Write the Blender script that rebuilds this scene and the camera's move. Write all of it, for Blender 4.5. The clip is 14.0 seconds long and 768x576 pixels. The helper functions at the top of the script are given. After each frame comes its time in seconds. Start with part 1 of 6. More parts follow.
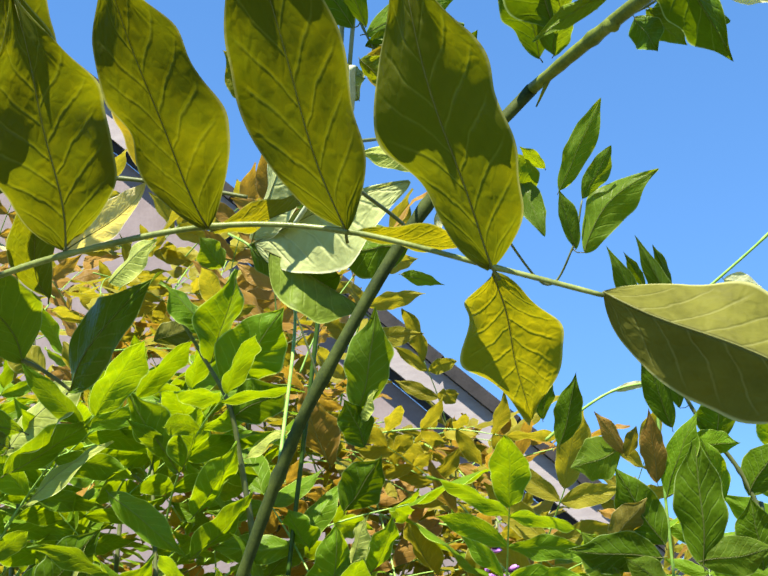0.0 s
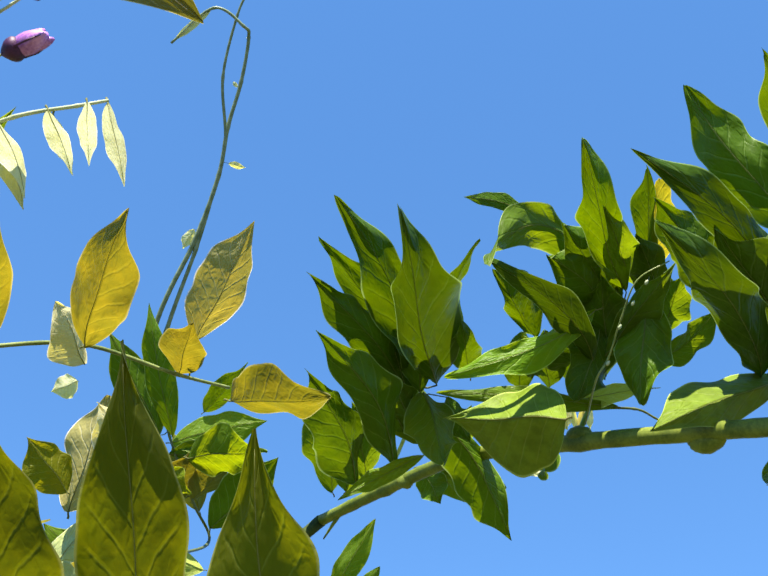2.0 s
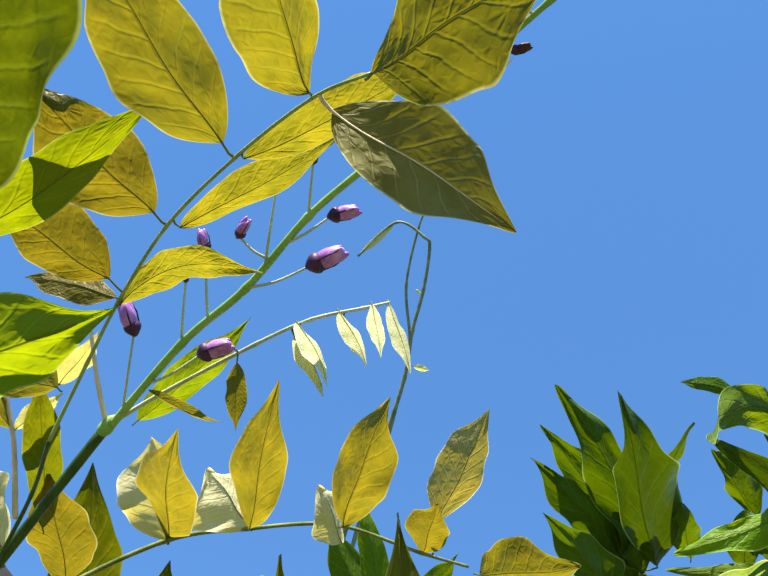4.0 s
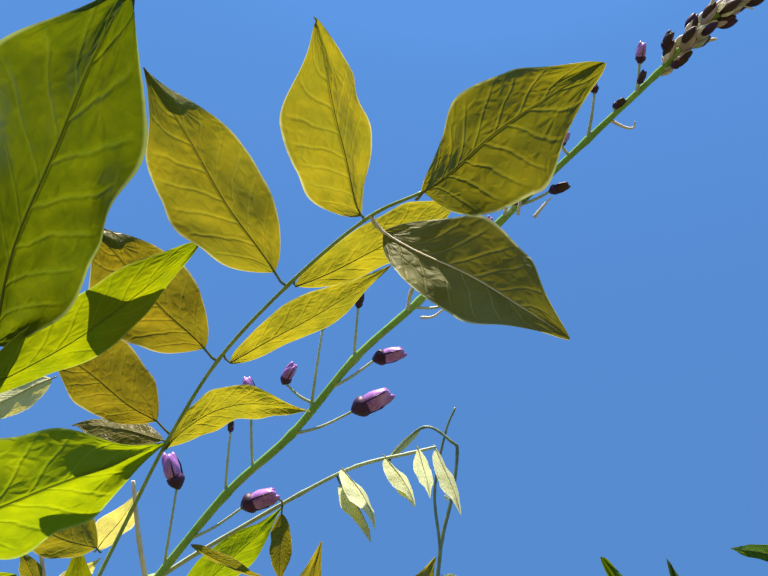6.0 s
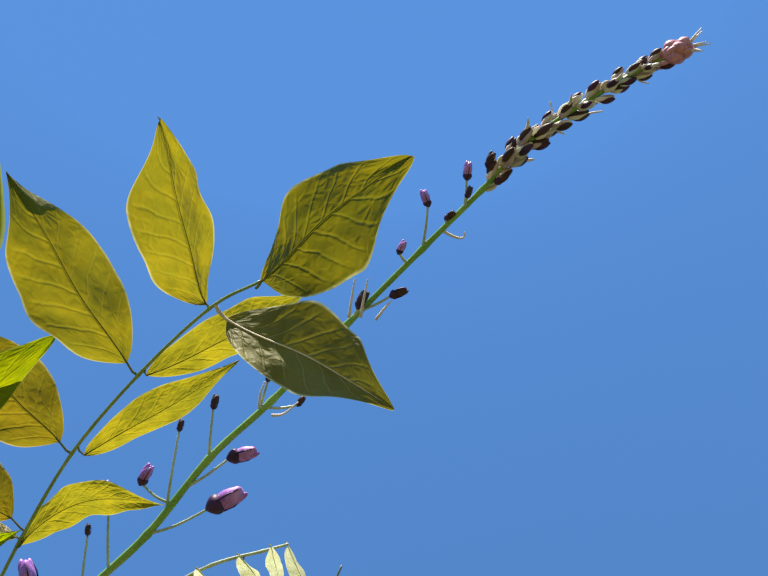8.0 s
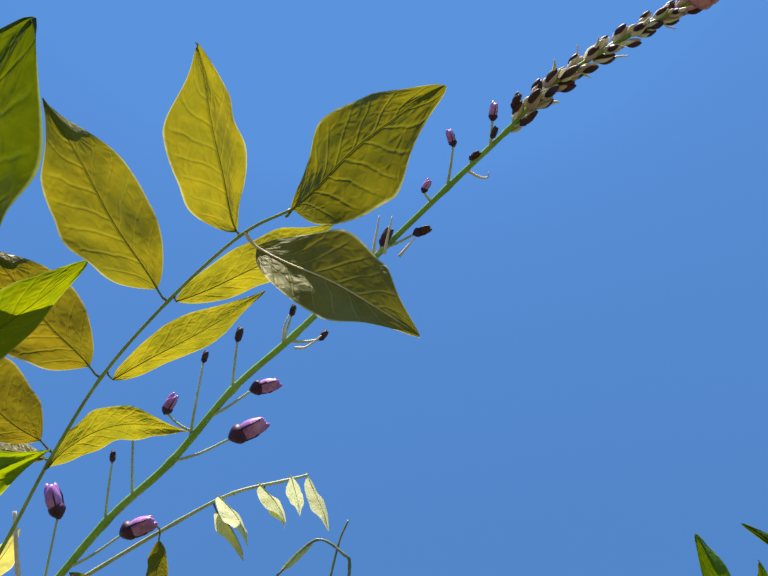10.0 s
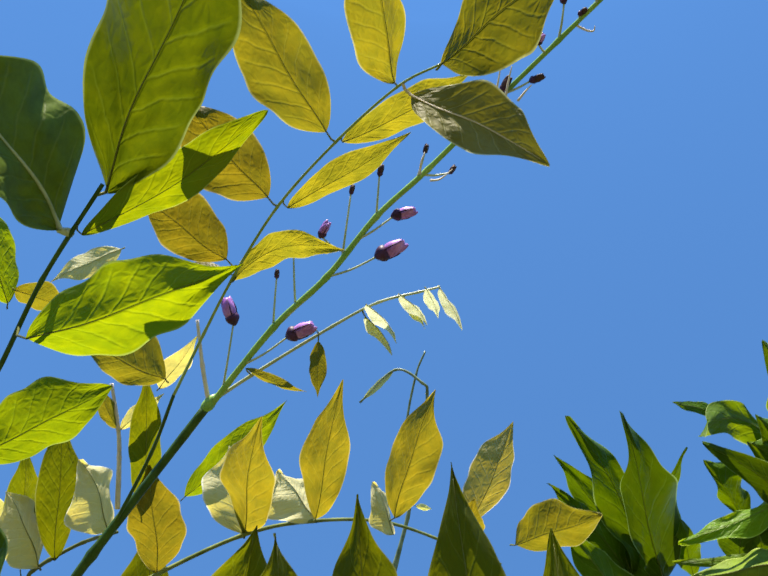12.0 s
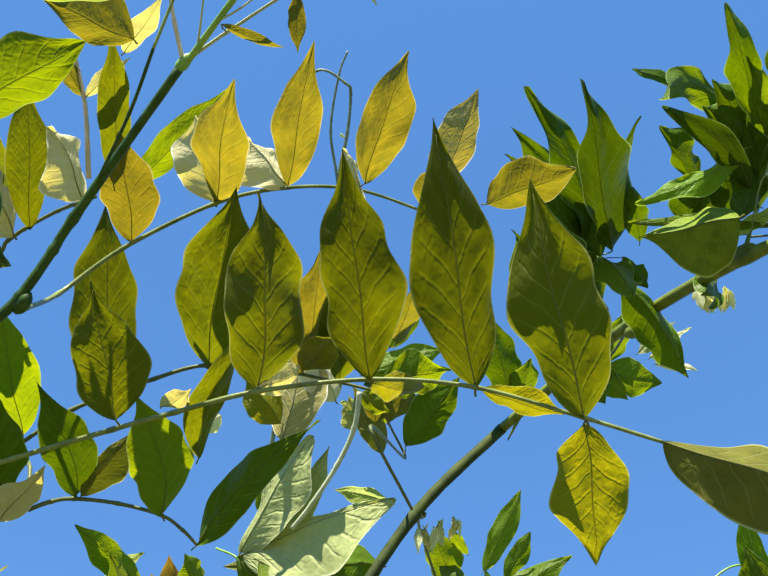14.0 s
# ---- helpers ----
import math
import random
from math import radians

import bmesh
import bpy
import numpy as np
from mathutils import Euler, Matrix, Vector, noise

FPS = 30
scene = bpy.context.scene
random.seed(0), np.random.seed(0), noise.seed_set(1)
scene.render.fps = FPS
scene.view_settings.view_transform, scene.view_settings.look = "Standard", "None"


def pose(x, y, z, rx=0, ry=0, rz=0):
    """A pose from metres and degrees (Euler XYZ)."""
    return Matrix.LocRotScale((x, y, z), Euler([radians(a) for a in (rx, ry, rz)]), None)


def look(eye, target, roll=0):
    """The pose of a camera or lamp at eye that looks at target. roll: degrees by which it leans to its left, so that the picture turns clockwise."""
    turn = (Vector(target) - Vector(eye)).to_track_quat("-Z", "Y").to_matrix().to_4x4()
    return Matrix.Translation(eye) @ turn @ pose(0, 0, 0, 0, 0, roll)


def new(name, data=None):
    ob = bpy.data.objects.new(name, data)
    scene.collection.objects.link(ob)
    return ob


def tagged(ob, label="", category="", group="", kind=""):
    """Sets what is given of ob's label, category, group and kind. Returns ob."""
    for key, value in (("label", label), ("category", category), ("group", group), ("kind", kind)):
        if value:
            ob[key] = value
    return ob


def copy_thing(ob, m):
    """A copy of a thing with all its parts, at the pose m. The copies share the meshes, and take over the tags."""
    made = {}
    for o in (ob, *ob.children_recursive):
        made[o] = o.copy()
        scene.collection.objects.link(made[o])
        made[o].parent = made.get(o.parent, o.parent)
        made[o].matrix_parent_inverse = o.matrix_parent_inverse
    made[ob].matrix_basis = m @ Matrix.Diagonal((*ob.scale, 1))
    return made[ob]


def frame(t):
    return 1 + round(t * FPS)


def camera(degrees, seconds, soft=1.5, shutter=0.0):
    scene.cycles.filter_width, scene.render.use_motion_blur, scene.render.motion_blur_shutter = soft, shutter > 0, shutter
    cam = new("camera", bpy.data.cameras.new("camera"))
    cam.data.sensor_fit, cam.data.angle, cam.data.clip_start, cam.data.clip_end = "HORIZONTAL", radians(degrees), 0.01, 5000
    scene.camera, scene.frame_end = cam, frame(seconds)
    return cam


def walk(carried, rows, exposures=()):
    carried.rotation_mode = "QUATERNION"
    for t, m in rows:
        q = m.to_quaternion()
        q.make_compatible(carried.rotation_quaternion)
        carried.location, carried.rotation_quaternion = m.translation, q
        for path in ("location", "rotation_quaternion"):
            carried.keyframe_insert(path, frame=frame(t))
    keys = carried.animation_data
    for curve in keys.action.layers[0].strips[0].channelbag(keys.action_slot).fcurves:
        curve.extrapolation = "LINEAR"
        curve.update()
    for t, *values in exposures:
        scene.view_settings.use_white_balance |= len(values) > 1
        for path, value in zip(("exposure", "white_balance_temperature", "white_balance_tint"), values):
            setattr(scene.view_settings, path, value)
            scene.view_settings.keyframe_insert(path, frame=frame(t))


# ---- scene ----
cam = camera(37.645, 14.0, soft=1.5, shutter=0.1)
PATH = [
    (0, pose(0.02354, 0.03758, 1.58150, 107.433, 2.908, 10.026)),
    (0.5, pose(0.01130, 0.03540, 1.59070, 112.056, 2.269, 4.696)),
    (1, pose(0.01093, 0.01326, 1.59576, 117.307, 2.930, -0.073)),
    (1.5, pose(0.00651, 0.01495, 1.58920, 121.731, 1.931, -3.254)),
    (2, pose(0.00926, 0.00263, 1.59586, 125.411, 0.533, -4.562)),
    (2.5, pose(0.00883, -0.00325, 1.59667, 127.530, -0.306, -3.878)),
    (3, pose(0.00115, 0.00001, 1.60240, 129.423, -2.246, -1.248)),
    (3.5, pose(-0.00780, -0.00979, 1.58243, 133.619, -2.917, 0.363)),
    (3.7, pose(-0.01032, -0.01890, 1.57376, 134.687, -3.493, 1.619)),
    (5.8, pose(-0.02118, -0.01614, 1.56330, 142.203, -3.186, 4.278)),
    (6, pose(-0.01933, -0.00548, 1.55661, 147.007, -3.404, 4.095)),
    (6.5, pose(-0.01363, 0.00022, 1.54695, 149.382, -2.784, 3.681)),
    (7, pose(-0.01255, -0.00102, 1.54131, 151.989, -1.070, 2.499)),
    (7.5, pose(-0.00780, 0.00076, 1.53592, 154.990, 0.422, 1.934)),
    (7.7, pose(-0.00774, 0.00048, 1.53465, 155.812, 0.972, 2.074)),
    (9.8, pose(-0.01288, 0.00897, 1.52521, 156.003, 2.048, 1.270)),
    (10, pose(-0.01190, 0.00521, 1.52592, 154.126, 0.475, 0.957)),
    (10.5, pose(-0.01456, -0.01367, 1.51876, 150.319, -0.846, 0.871)),
    (11, pose(-0.02595, -0.03200, 1.50591, 149.198, -0.783, 0.763)),
    (11.5, pose(-0.01167, -0.02607, 1.49353, 149.418, -2.706, 2.278)),
    (12, pose(-0.03134, -0.01778, 1.47726, 146.288, -1.433, 3.088)),
    (12.5, pose(-0.05696, -0.01133, 1.47076, 141.343, 3.259, 3.487)),
    (13, pose(-0.05449, 0.00036, 1.45840, 138.175, 3.777, 2.830)),
    (13.5, pose(-0.05142, -0.00175, 1.46647, 133.322, 1.664, 2.239)),
    (14, pose(-0.05694, -0.00349, 1.46577, 132.119, 3.144, 0.612)),
]
walk(cam, PATH, exposures=[(0, 1.65, 7050, 10), (0.5, 1.67, 7050, 10), (1, 1.60, 7050, 10), (2.5, 1.66, 7050, 10), (3.5, 1.59, 7050, 10), (6, 1.32, 7050, 10), (7.5, 1.22, 7050, 10), (11, 1.20, 7050, 10), (12, 1.35, 7050, 10), (14, 1.51, 7050, 10)])

# ---- light: high midday sun, clear sky ----
SUN_DIR = Vector((-0.092, -0.522, 0.848)).normalized()
world = bpy.data.worlds.new("sky")
scene.world = world
world.use_nodes = True
wn = world.node_tree.nodes
sky = wn.new("ShaderNodeTexSky")
sky.sky_type = "NISHITA"
sky.sun_disc = False
sky.sun_elevation = math.asin(SUN_DIR.z)
sky.sun_rotation = math.atan2(SUN_DIR.x, SUN_DIR.y)
sky.altitude = 500
sky.air_density = 1.0
sky.dust_density = 0.0
sky.ozone_density = 5.0
wn["Background"].inputs["Strength"].default_value = 0.1155
deep = wn.new("ShaderNodeHueSaturation")
deep.inputs["Saturation"].default_value = 1.17
# an even clear sky: directions are lifted off the hazy horizon
ways = wn.new("ShaderNodeTexCoord")
lift_scale = wn.new("ShaderNodeVectorMath")
lift_scale.operation = "MULTIPLY_ADD"
lift_scale.inputs[1].default_value = (1, 1, 0.8)
lift_scale.inputs[2].default_value = (0, 0, 0.25)
world.node_tree.links.new(ways.outputs["Generated"], lift_scale.inputs[0])
world.node_tree.links.new(lift_scale.outputs[0], sky.inputs[0])
world.node_tree.links.new(sky.outputs["Color"], deep.inputs["Color"])
world.node_tree.links.new(deep.outputs["Color"], wn["Background"].inputs["Color"])
sun = new("sun", bpy.data.lights.new("sun", "SUN"))
sun.data.energy = 5.0
sun.data.angle = radians(0.53)
sun.data.color = (1.0, 0.95, 0.87)
sun.matrix_world = look(SUN_DIR * 20, (0, 0, 0))


# ---- materials ----
class Nodes:
    """Small builder for node materials."""

    def __init__(self, name):
        self.mat = bpy.data.materials.new(name)
        self.mat.use_nodes = True
        self.tree = self.mat.node_tree
        self.tree.nodes.clear()
        self.out = self.tree.nodes.new("ShaderNodeOutputMaterial")

    def node(self, kind, **values):
        n = self.tree.nodes.new(kind)
        for key, value in values.items():
            if key in n.inputs:
                self.put(n, key, value)
        return n

    def put(self, n, key, value):
        if isinstance(value, bpy.types.NodeSocket):
            self.tree.links.new(value, n.inputs[key])
        else:
            n.inputs[key].default_value = value

    def math(self, op, a, b=0.0, c=0.0):
        n = self.tree.nodes.new("ShaderNodeMath")
        n.operation = op
        for i, v in enumerate((a, b, c)):
            self.put(n, i, v)
        return n.outputs[0]

    def smooth(self, v, lo, hi, a=0.0, b=1.0):
        n = self.tree.nodes.new("ShaderNodeMapRange")
        n.interpolation_type = "SMOOTHSTEP"
        for i, x in enumerate((v, lo, hi, a, b)):
            self.put(n, i, x)
        return n.outputs[0]

    def mix(self, f, a, b):
        n = self.tree.nodes.new("ShaderNodeMix")
        n.data_type = "RGBA"
        self.put(n, 0, f)
        self.put(n, 6, a if isinstance(a, bpy.types.NodeSocket) else (*a, 1))
        self.put(n, 7, b if isinstance(b, bpy.types.NodeSocket) else (*b, 1))
        return n.outputs[2]

    def noise(self, scale, detail=3.0, vector=None, rough=0.5):
        n = self.node("ShaderNodeTexNoise", Scale=scale, Detail=detail, Roughness=rough)
        if vector is not None:
            self.put(n, "Vector", vector)
        return n.outputs["Fac"]


def leaf_material(name, face, through_, vein, rough=0.42, share=0.45, patch=0.25, relief=0.45):
    """A thin leaf: glossy skin, light that passes through, pale side veins, blotches and a net of fine veins."""
    g = Nodes(name)
    uv = g.tree.nodes.new("ShaderNodeUVMap")
    split = g.node("ShaderNodeSeparateXYZ", Vector=uv.outputs[0])
    u, v = split.outputs[0], split.outputs[1]
    across = g.math("ABSOLUTE", g.math("SUBTRACT", u, 0.5))
    half_turn = g.math("MULTIPLY", g.math("GREATER_THAN", u, 0.5), 0.5)
    phase = g.math("ADD", g.math("SUBTRACT", g.math("MULTIPLY", v, 8.0), g.math("MULTIPLY", g.math("POWER", across, 0.85), 3.1)), half_turn)
    wob = g.math("MULTIPLY", g.noise(4.0, 3.0, uv.outputs[0]), 0.55)
    phase = g.math("ADD", g.math("ADD", phase, wob), 0.22)
    line = g.math("ABSOLUTE", g.math("SUBTRACT", g.math("FRACT", phase), 0.5))
    side = g.smooth(line, 0.014, 0.065, 1.0, 0.0)
    fade = g.smooth(across, 0.34, 0.48, 1.0, 0.0)
    side = g.math("MULTIPLY", side, fade)
    rib = g.smooth(across, 0.008, 0.024, 1.0, 0.0)
    veins = g.math("MAXIMUM", g.math("MULTIPLY", side, 0.75), rib)
    long_ = g.node("ShaderNodeMapping", Vector=uv.outputs[0], Scale=(1.0, 1.7, 1.0))
    jig = g.node("ShaderNodeTexNoise", Vector=uv.outputs[0], Scale=7.0, Detail=2.0)
    bent = g.tree.nodes.new("ShaderNodeVectorMath")
    bent.operation = "MULTIPLY_ADD"
    bent.inputs[1].default_value = (0.10, 0.10, 0.0)
    g.put(bent, 0, jig.outputs["Color"])
    g.put(bent, 2, long_.outputs[0])
    net = g.node("ShaderNodeTexVoronoi", Vector=bent.outputs[0], Scale=9.0)
    net.feature = "DISTANCE_TO_EDGE"
    mesh_ = g.smooth(net.outputs["Distance"], 0.0, 0.11, 1.0, 0.0)
    coords = g.tree.nodes.new("ShaderNodeTexCoord")
    info = g.tree.nodes.new("ShaderNodeObjectInfo")
    blot = g.smooth(g.noise(150.0, 5.0, coords.outputs["Object"], 0.68), 0.32, 0.72)
    fine = g.noise(1100.0, 4.0, coords.outputs["Object"], 0.6)
    tone = g.math("ADD", 0.82, g.math("MULTIPLY", info.outputs["Random"], 0.36))
    darker = tuple(c * (1 - patch) for c in through_)
    warm = (min(1, through_[0] * 1.15), through_[1] * 1.0, through_[2] * 0.8)
    t_col = g.mix(blot, darker, warm)
    t_col = g.mix(g.math("MULTIPLY", side, 0.22), t_col, tuple(min(0.9, c * 1.2 + 0.01) for c in through_))
    field = g.smooth(line, 0.16, 0.5)
    t_col = g.mix(g.math("MULTIPLY", g.math("MULTIPLY", field, fade), 0.22), t_col, tuple(c * 0.62 for c in through_))
    t_col = g.mix(g.math("MULTIPLY", rib, 0.5), t_col, tuple(c * 0.5 for c in through_))
    t_col = g.mix(g.math("MULTIPLY", mesh_, 0.05), t_col, tuple(c * 0.55 for c in through_))
    # skin blotches, contrast raised so the lighter ones stand in for glossy highlights
    f_col = g.mix(blot, tuple(c * 1.12 for c in face), tuple(c * 0.68 for c in face))
    f_col = g.mix(g.math("MULTIPLY", veins, 0.5), f_col, vein)
    f_col = g.mix(g.math("MULTIPLY", mesh_, 0.04), f_col, vein)
    f_col = g.mix(g.math("MULTIPLY", fine, 0.25), f_col, tuple(c * 0.7 for c in face))
    # pale margin, with the bright edge glow put into both colours
    rim = g.math("MULTIPLY", g.smooth(across, 0.472, 0.494), 0.75)
    f_col = g.mix(rim, f_col, tuple(min(0.85, c * 1.35 + 0.03) for c in vein))
    t_col = g.mix(rim, t_col, tuple(min(0.85, c * 1.35 + 0.03) for c in vein))
    hue_t = g.node("ShaderNodeHueSaturation", Value=tone, Color=t_col)
    hue_f = g.node("ShaderNodeHueSaturation", Value=tone, Color=f_col)
    groove = g.math("MAXIMUM", g.math("MULTIPLY", g.smooth(line, 0.0, 0.13, 1.0, 0.0), fade), rib)
    height = g.math("ADD", g.math("MULTIPLY", g.math("SUBTRACT", 1.0, groove), 0.95), g.math("MULTIPLY", g.smooth(net.outputs["Distance"], 0.0, 0.36), 0.62))
    pucker = g.noise(240.0, 2.5, coords.outputs["Object"], 0.55)
    height = g.math("ADD", g.math("ADD", height, g.math("MULTIPLY", fine, 0.07)), g.math("MULTIPLY", pucker, 0.8))
    bump = g.node("ShaderNodeBump", Strength=relief, Distance=0.0005, Height=height)
    skin = g.node("ShaderNodeBsdfPrincipled", Roughness=rough, Normal=bump.outputs[0])
    g.put(skin, "Base Color", hue_f.outputs[0])
    g.put(skin, "Specular IOR Level", 0.12)
    glow = g.node("ShaderNodeBsdfTranslucent", Normal=bump.outputs[0])
    g.put(glow, "Color", hue_t.outputs[0])
    both = g.tree.nodes.new("ShaderNodeMixShader")
    g.put(both, 0, share)
    g.tree.links.new(skin.outputs[0], both.inputs[1])
    g.tree.links.new(glow.outputs[0], both.inputs[2])
    g.tree.links.new(both.outputs[0], g.out.inputs[0])
    return g.mat


def plain_material(name, low, high, rough=0.5, scale=60.0, bump=0.3, depth=0.0004, stretch=(1, 1, 1)):
    """A mottled solid surface with grain at two scales."""
    g = Nodes(name)
    coords = g.tree.nodes.new("ShaderNodeTexCoord")
    place = g.node("ShaderNodeMapping", Vector=coords.outputs["Object"], Scale=stretch)
    big = g.noise(scale, 3.0, place.outputs[0])
    small = g.noise(scale * 9, 4.0, place.outputs[0], 0.65)
    both = g.math("ADD", g.math("MULTIPLY", big, 0.6), g.math("MULTIPLY", small, 0.4))
    col = g.mix(g.smooth(both, 0.3, 0.7), low, high)
    b = g.node("ShaderNodeBump", Strength=bump, Distance=depth, Height=both)
    s = g.node("ShaderNodeBsdfPrincipled", Roughness=rough, Normal=b.outputs[0])
    g.put(s, "Base Color", col)
    g.put(s, "Specular IOR Level", 0.22)
    g.tree.links.new(s.outputs[0], g.out.inputs[0])
    return g.mat


OLIVE = leaf_material("olive_leaf", (0.062, 0.072, 0.005), (0.195, 0.225, 0.004), (0.18, 0.19, 0.04), rough=0.40, relief=0.4)
AMBER = leaf_material("amber_leaf", (0.13, 0.125, 0.022), (0.265, 0.24, 0.012), (0.30, 0.28, 0.10), relief=0.34)
GOLD = leaf_material("golden_leaf", (0.155, 0.135, 0.025), (0.325, 0.275, 0.015), (0.32, 0.28, 0.10), patch=0.25, relief=0.27)
LIME = leaf_material("lime_leaf", (0.085, 0.15, 0.012), (0.33, 0.44, 0.006), (0.22, 0.29, 0.05))
LIMEY = leaf_material("yellow_green_leaf", (0.16, 0.17, 0.011), (0.34, 0.335, 0.007), (0.26, 0.27, 0.05), share=0.5, patch=0.45)
GREEN = leaf_material("deep_green_leaf", (0.072, 0.142, 0.005), (0.155, 0.25, 0.002), (0.20, 0.28, 0.08), rough=0.40, share=0.32)
# deep green darkened: shade among overlapping leaflets put into the colour
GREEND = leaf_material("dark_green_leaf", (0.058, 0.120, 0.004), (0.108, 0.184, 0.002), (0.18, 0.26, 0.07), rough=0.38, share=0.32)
GREENL = leaf_material("green_leaf", (0.092, 0.165, 0.012), (0.19, 0.28, 0.005), (0.22, 0.30, 0.08), rough=0.38)
# direct sun put into the face colour: a much paler copy of the green
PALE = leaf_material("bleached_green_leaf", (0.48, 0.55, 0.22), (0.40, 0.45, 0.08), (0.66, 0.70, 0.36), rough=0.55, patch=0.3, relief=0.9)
# paler olive face: sun on the end leaflet put into the colour
PALEO = leaf_material("pale_olive_leaf", (0.20, 0.205, 0.034), (0.10, 0.115, 0.006), (0.40, 0.41, 0.15), rough=0.6, patch=0.35)
FOLDED = leaf_material("grey_green_leaf", (0.14, 0.21, 0.018), (0.018, 0.032, 0.001), (0.24, 0.30, 0.06), rough=0.5, share=0.25)
# amber darkened by the shadow lying on the end leaflet, put into the colour
AMBERD = leaf_material("olive_brown_leaf", (0.09, 0.09, 0.014), (0.175, 0.165, 0.008), (0.26, 0.26, 0.08))
AMBERB = leaf_material("brown_amber_leaf", (0.12, 0.10, 0.018), (0.235, 0.195, 0.010), (0.28, 0.24, 0.09))
LIMEL = leaf_material("light_lime_leaf", (0.14, 0.20, 0.012), (0.36, 0.45, 0.006), (0.28, 0.34, 0.06), patch=0.35)
# dull olive: a leaflet's shaded underside put into the colour
DUSKY = leaf_material("dusky_olive_leaf", (0.20, 0.19, 0.055), (0.165, 0.158, 0.012), (0.46, 0.46, 0.24), rough=0.55, share=0.35)
# lighter green for blades facing the sun, the sunlight put into its colour
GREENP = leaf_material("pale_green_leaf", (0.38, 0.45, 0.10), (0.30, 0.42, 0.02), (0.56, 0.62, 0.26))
SILVER = leaf_material("silvery_young_leaf", (0.72, 0.74, 0.44), (0.70, 0.74, 0.18), (0.82, 0.82, 0.60), rough=0.55, share=0.55, relief=0.3)
# olive blade with direct sun and its pale glints put into the colours
SILVERO = leaf_material("silvered_olive_leaf", (0.36, 0.33, 0.12), (0.36, 0.31, 0.04), (0.80, 0.78, 0.58), rough=0.35, patch=0.3)
# darkest copy of the same green, heavier shade put into its colour
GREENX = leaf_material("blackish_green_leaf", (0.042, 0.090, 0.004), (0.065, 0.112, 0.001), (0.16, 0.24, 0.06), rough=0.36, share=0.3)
# cream face colour brightened to carry direct sun on the paired leaflets
SILVERG = leaf_material("silvery_green_leaf", (0.70, 0.66, 0.36), (0.72, 0.67, 0.16), (0.80, 0.77, 0.52), rough=0.55, patch=0.4, relief=0.3)
BRONZE = leaf_material("bronze_young_leaf", (0.28, 0.165, 0.035), (0.46, 0.31, 0.03), (0.36, 0.26, 0.08), patch=0.4)
# lime darkened for the shadow across the big blade, put into the colour
LIMED = leaf_material("dark_lime_leaf", (0.042, 0.068, 0.006), (0.118, 0.16, 0.003), (0.18, 0.22, 0.05), rough=0.36, patch=0.35)
RIB = leaf_material("leaf_midrib", (0.085, 0.10, 0.018), (0.15, 0.16, 0.015), (0.14, 0.15, 0.04), rough=0.3)
STEM = plain_material("green_bark", (0.055, 0.085, 0.010), (0.18, 0.22, 0.030), 0.5, 120, 0.5, 0.0003)
# darker copy of the green bark: shade on the lower stem put into colour
BARK = plain_material("dark_green_bark", (0.012, 0.024, 0.003), (0.050, 0.072, 0.008), 0.75, 120, 0.5, 0.0003)
STALK = plain_material("green_stalk", (0.12, 0.26, 0.04), (0.25, 0.40, 0.09), 0.35, 160, 0.3, 0.0002)
# green darkened: shade on the shoot below its fork put into the colour
SHOOT = plain_material("dark_green_shoot", (0.014, 0.04, 0.004), (0.045, 0.095, 0.010), 0.38, 120, 0.4, 0.0003)
STALKG = plain_material("grey_green_stalk", (0.14, 0.21, 0.05), (0.30, 0.37, 0.12), 0.35, 160, 0.3, 0.0002)
STALKO = plain_material("pale_olive_stalk", (0.075, 0.105, 0.022), (0.22, 0.26, 0.085), 0.3, 160, 0.3, 0.0002)
VINE = plain_material("pale_vine", (0.07, 0.11, 0.06), (0.19, 0.25, 0.16), 0.4, 160, 0.3, 0.0002)
STALKD = plain_material("brown_green_stalk", (0.06, 0.085, 0.025), (0.12, 0.14, 0.05), 0.45, 160, 0.3, 0.0002)
LILAC = plain_material("lilac_petal", (0.20, 0.055, 0.28), (0.50, 0.24, 0.60), 0.35, 200, 0.2, 0.0002)
PURPLE = plain_material("dark_calyx", (0.022, 0.006, 0.026), (0.07, 0.02, 0.07), 0.5, 260, 0.3, 0.0002)
DARKBUD = plain_material("brown_bud", (0.022, 0.010, 0.012), (0.07, 0.032, 0.032), 0.55, 260, 0.3, 0.0002)
PEDICEL = plain_material("pale_flower_stalk", (0.26, 0.31, 0.17), (0.46, 0.50, 0.34), 0.4, 160, 0.3, 0.0002)
PINK = plain_material("mauve_bud", (0.30, 0.09, 0.12), (0.60, 0.28, 0.32), 0.5, 420, 0.3, 0.0002)
BRACT = leaf_material("papery_bract", (0.58, 0.52, 0.44), (0.66, 0.62, 0.50), (0.66, 0.62, 0.52), rough=0.5, share=0.55)
TAUPE = plain_material("brown_bract", (0.26, 0.16, 0.16), (0.50, 0.38, 0.36), 0.6, 260, 0.3, 0.0002)
CREAM = plain_material("cream_down", (0.46, 0.39, 0.31), (0.68, 0.60, 0.50), 0.6, 260, 0.3, 0.0002)

YELLOWG = leaf_material("yellow_young_leaf", (0.24, 0.22, 0.02), (0.42, 0.39, 0.02), (0.32, 0.31, 0.08), patch=0.4)
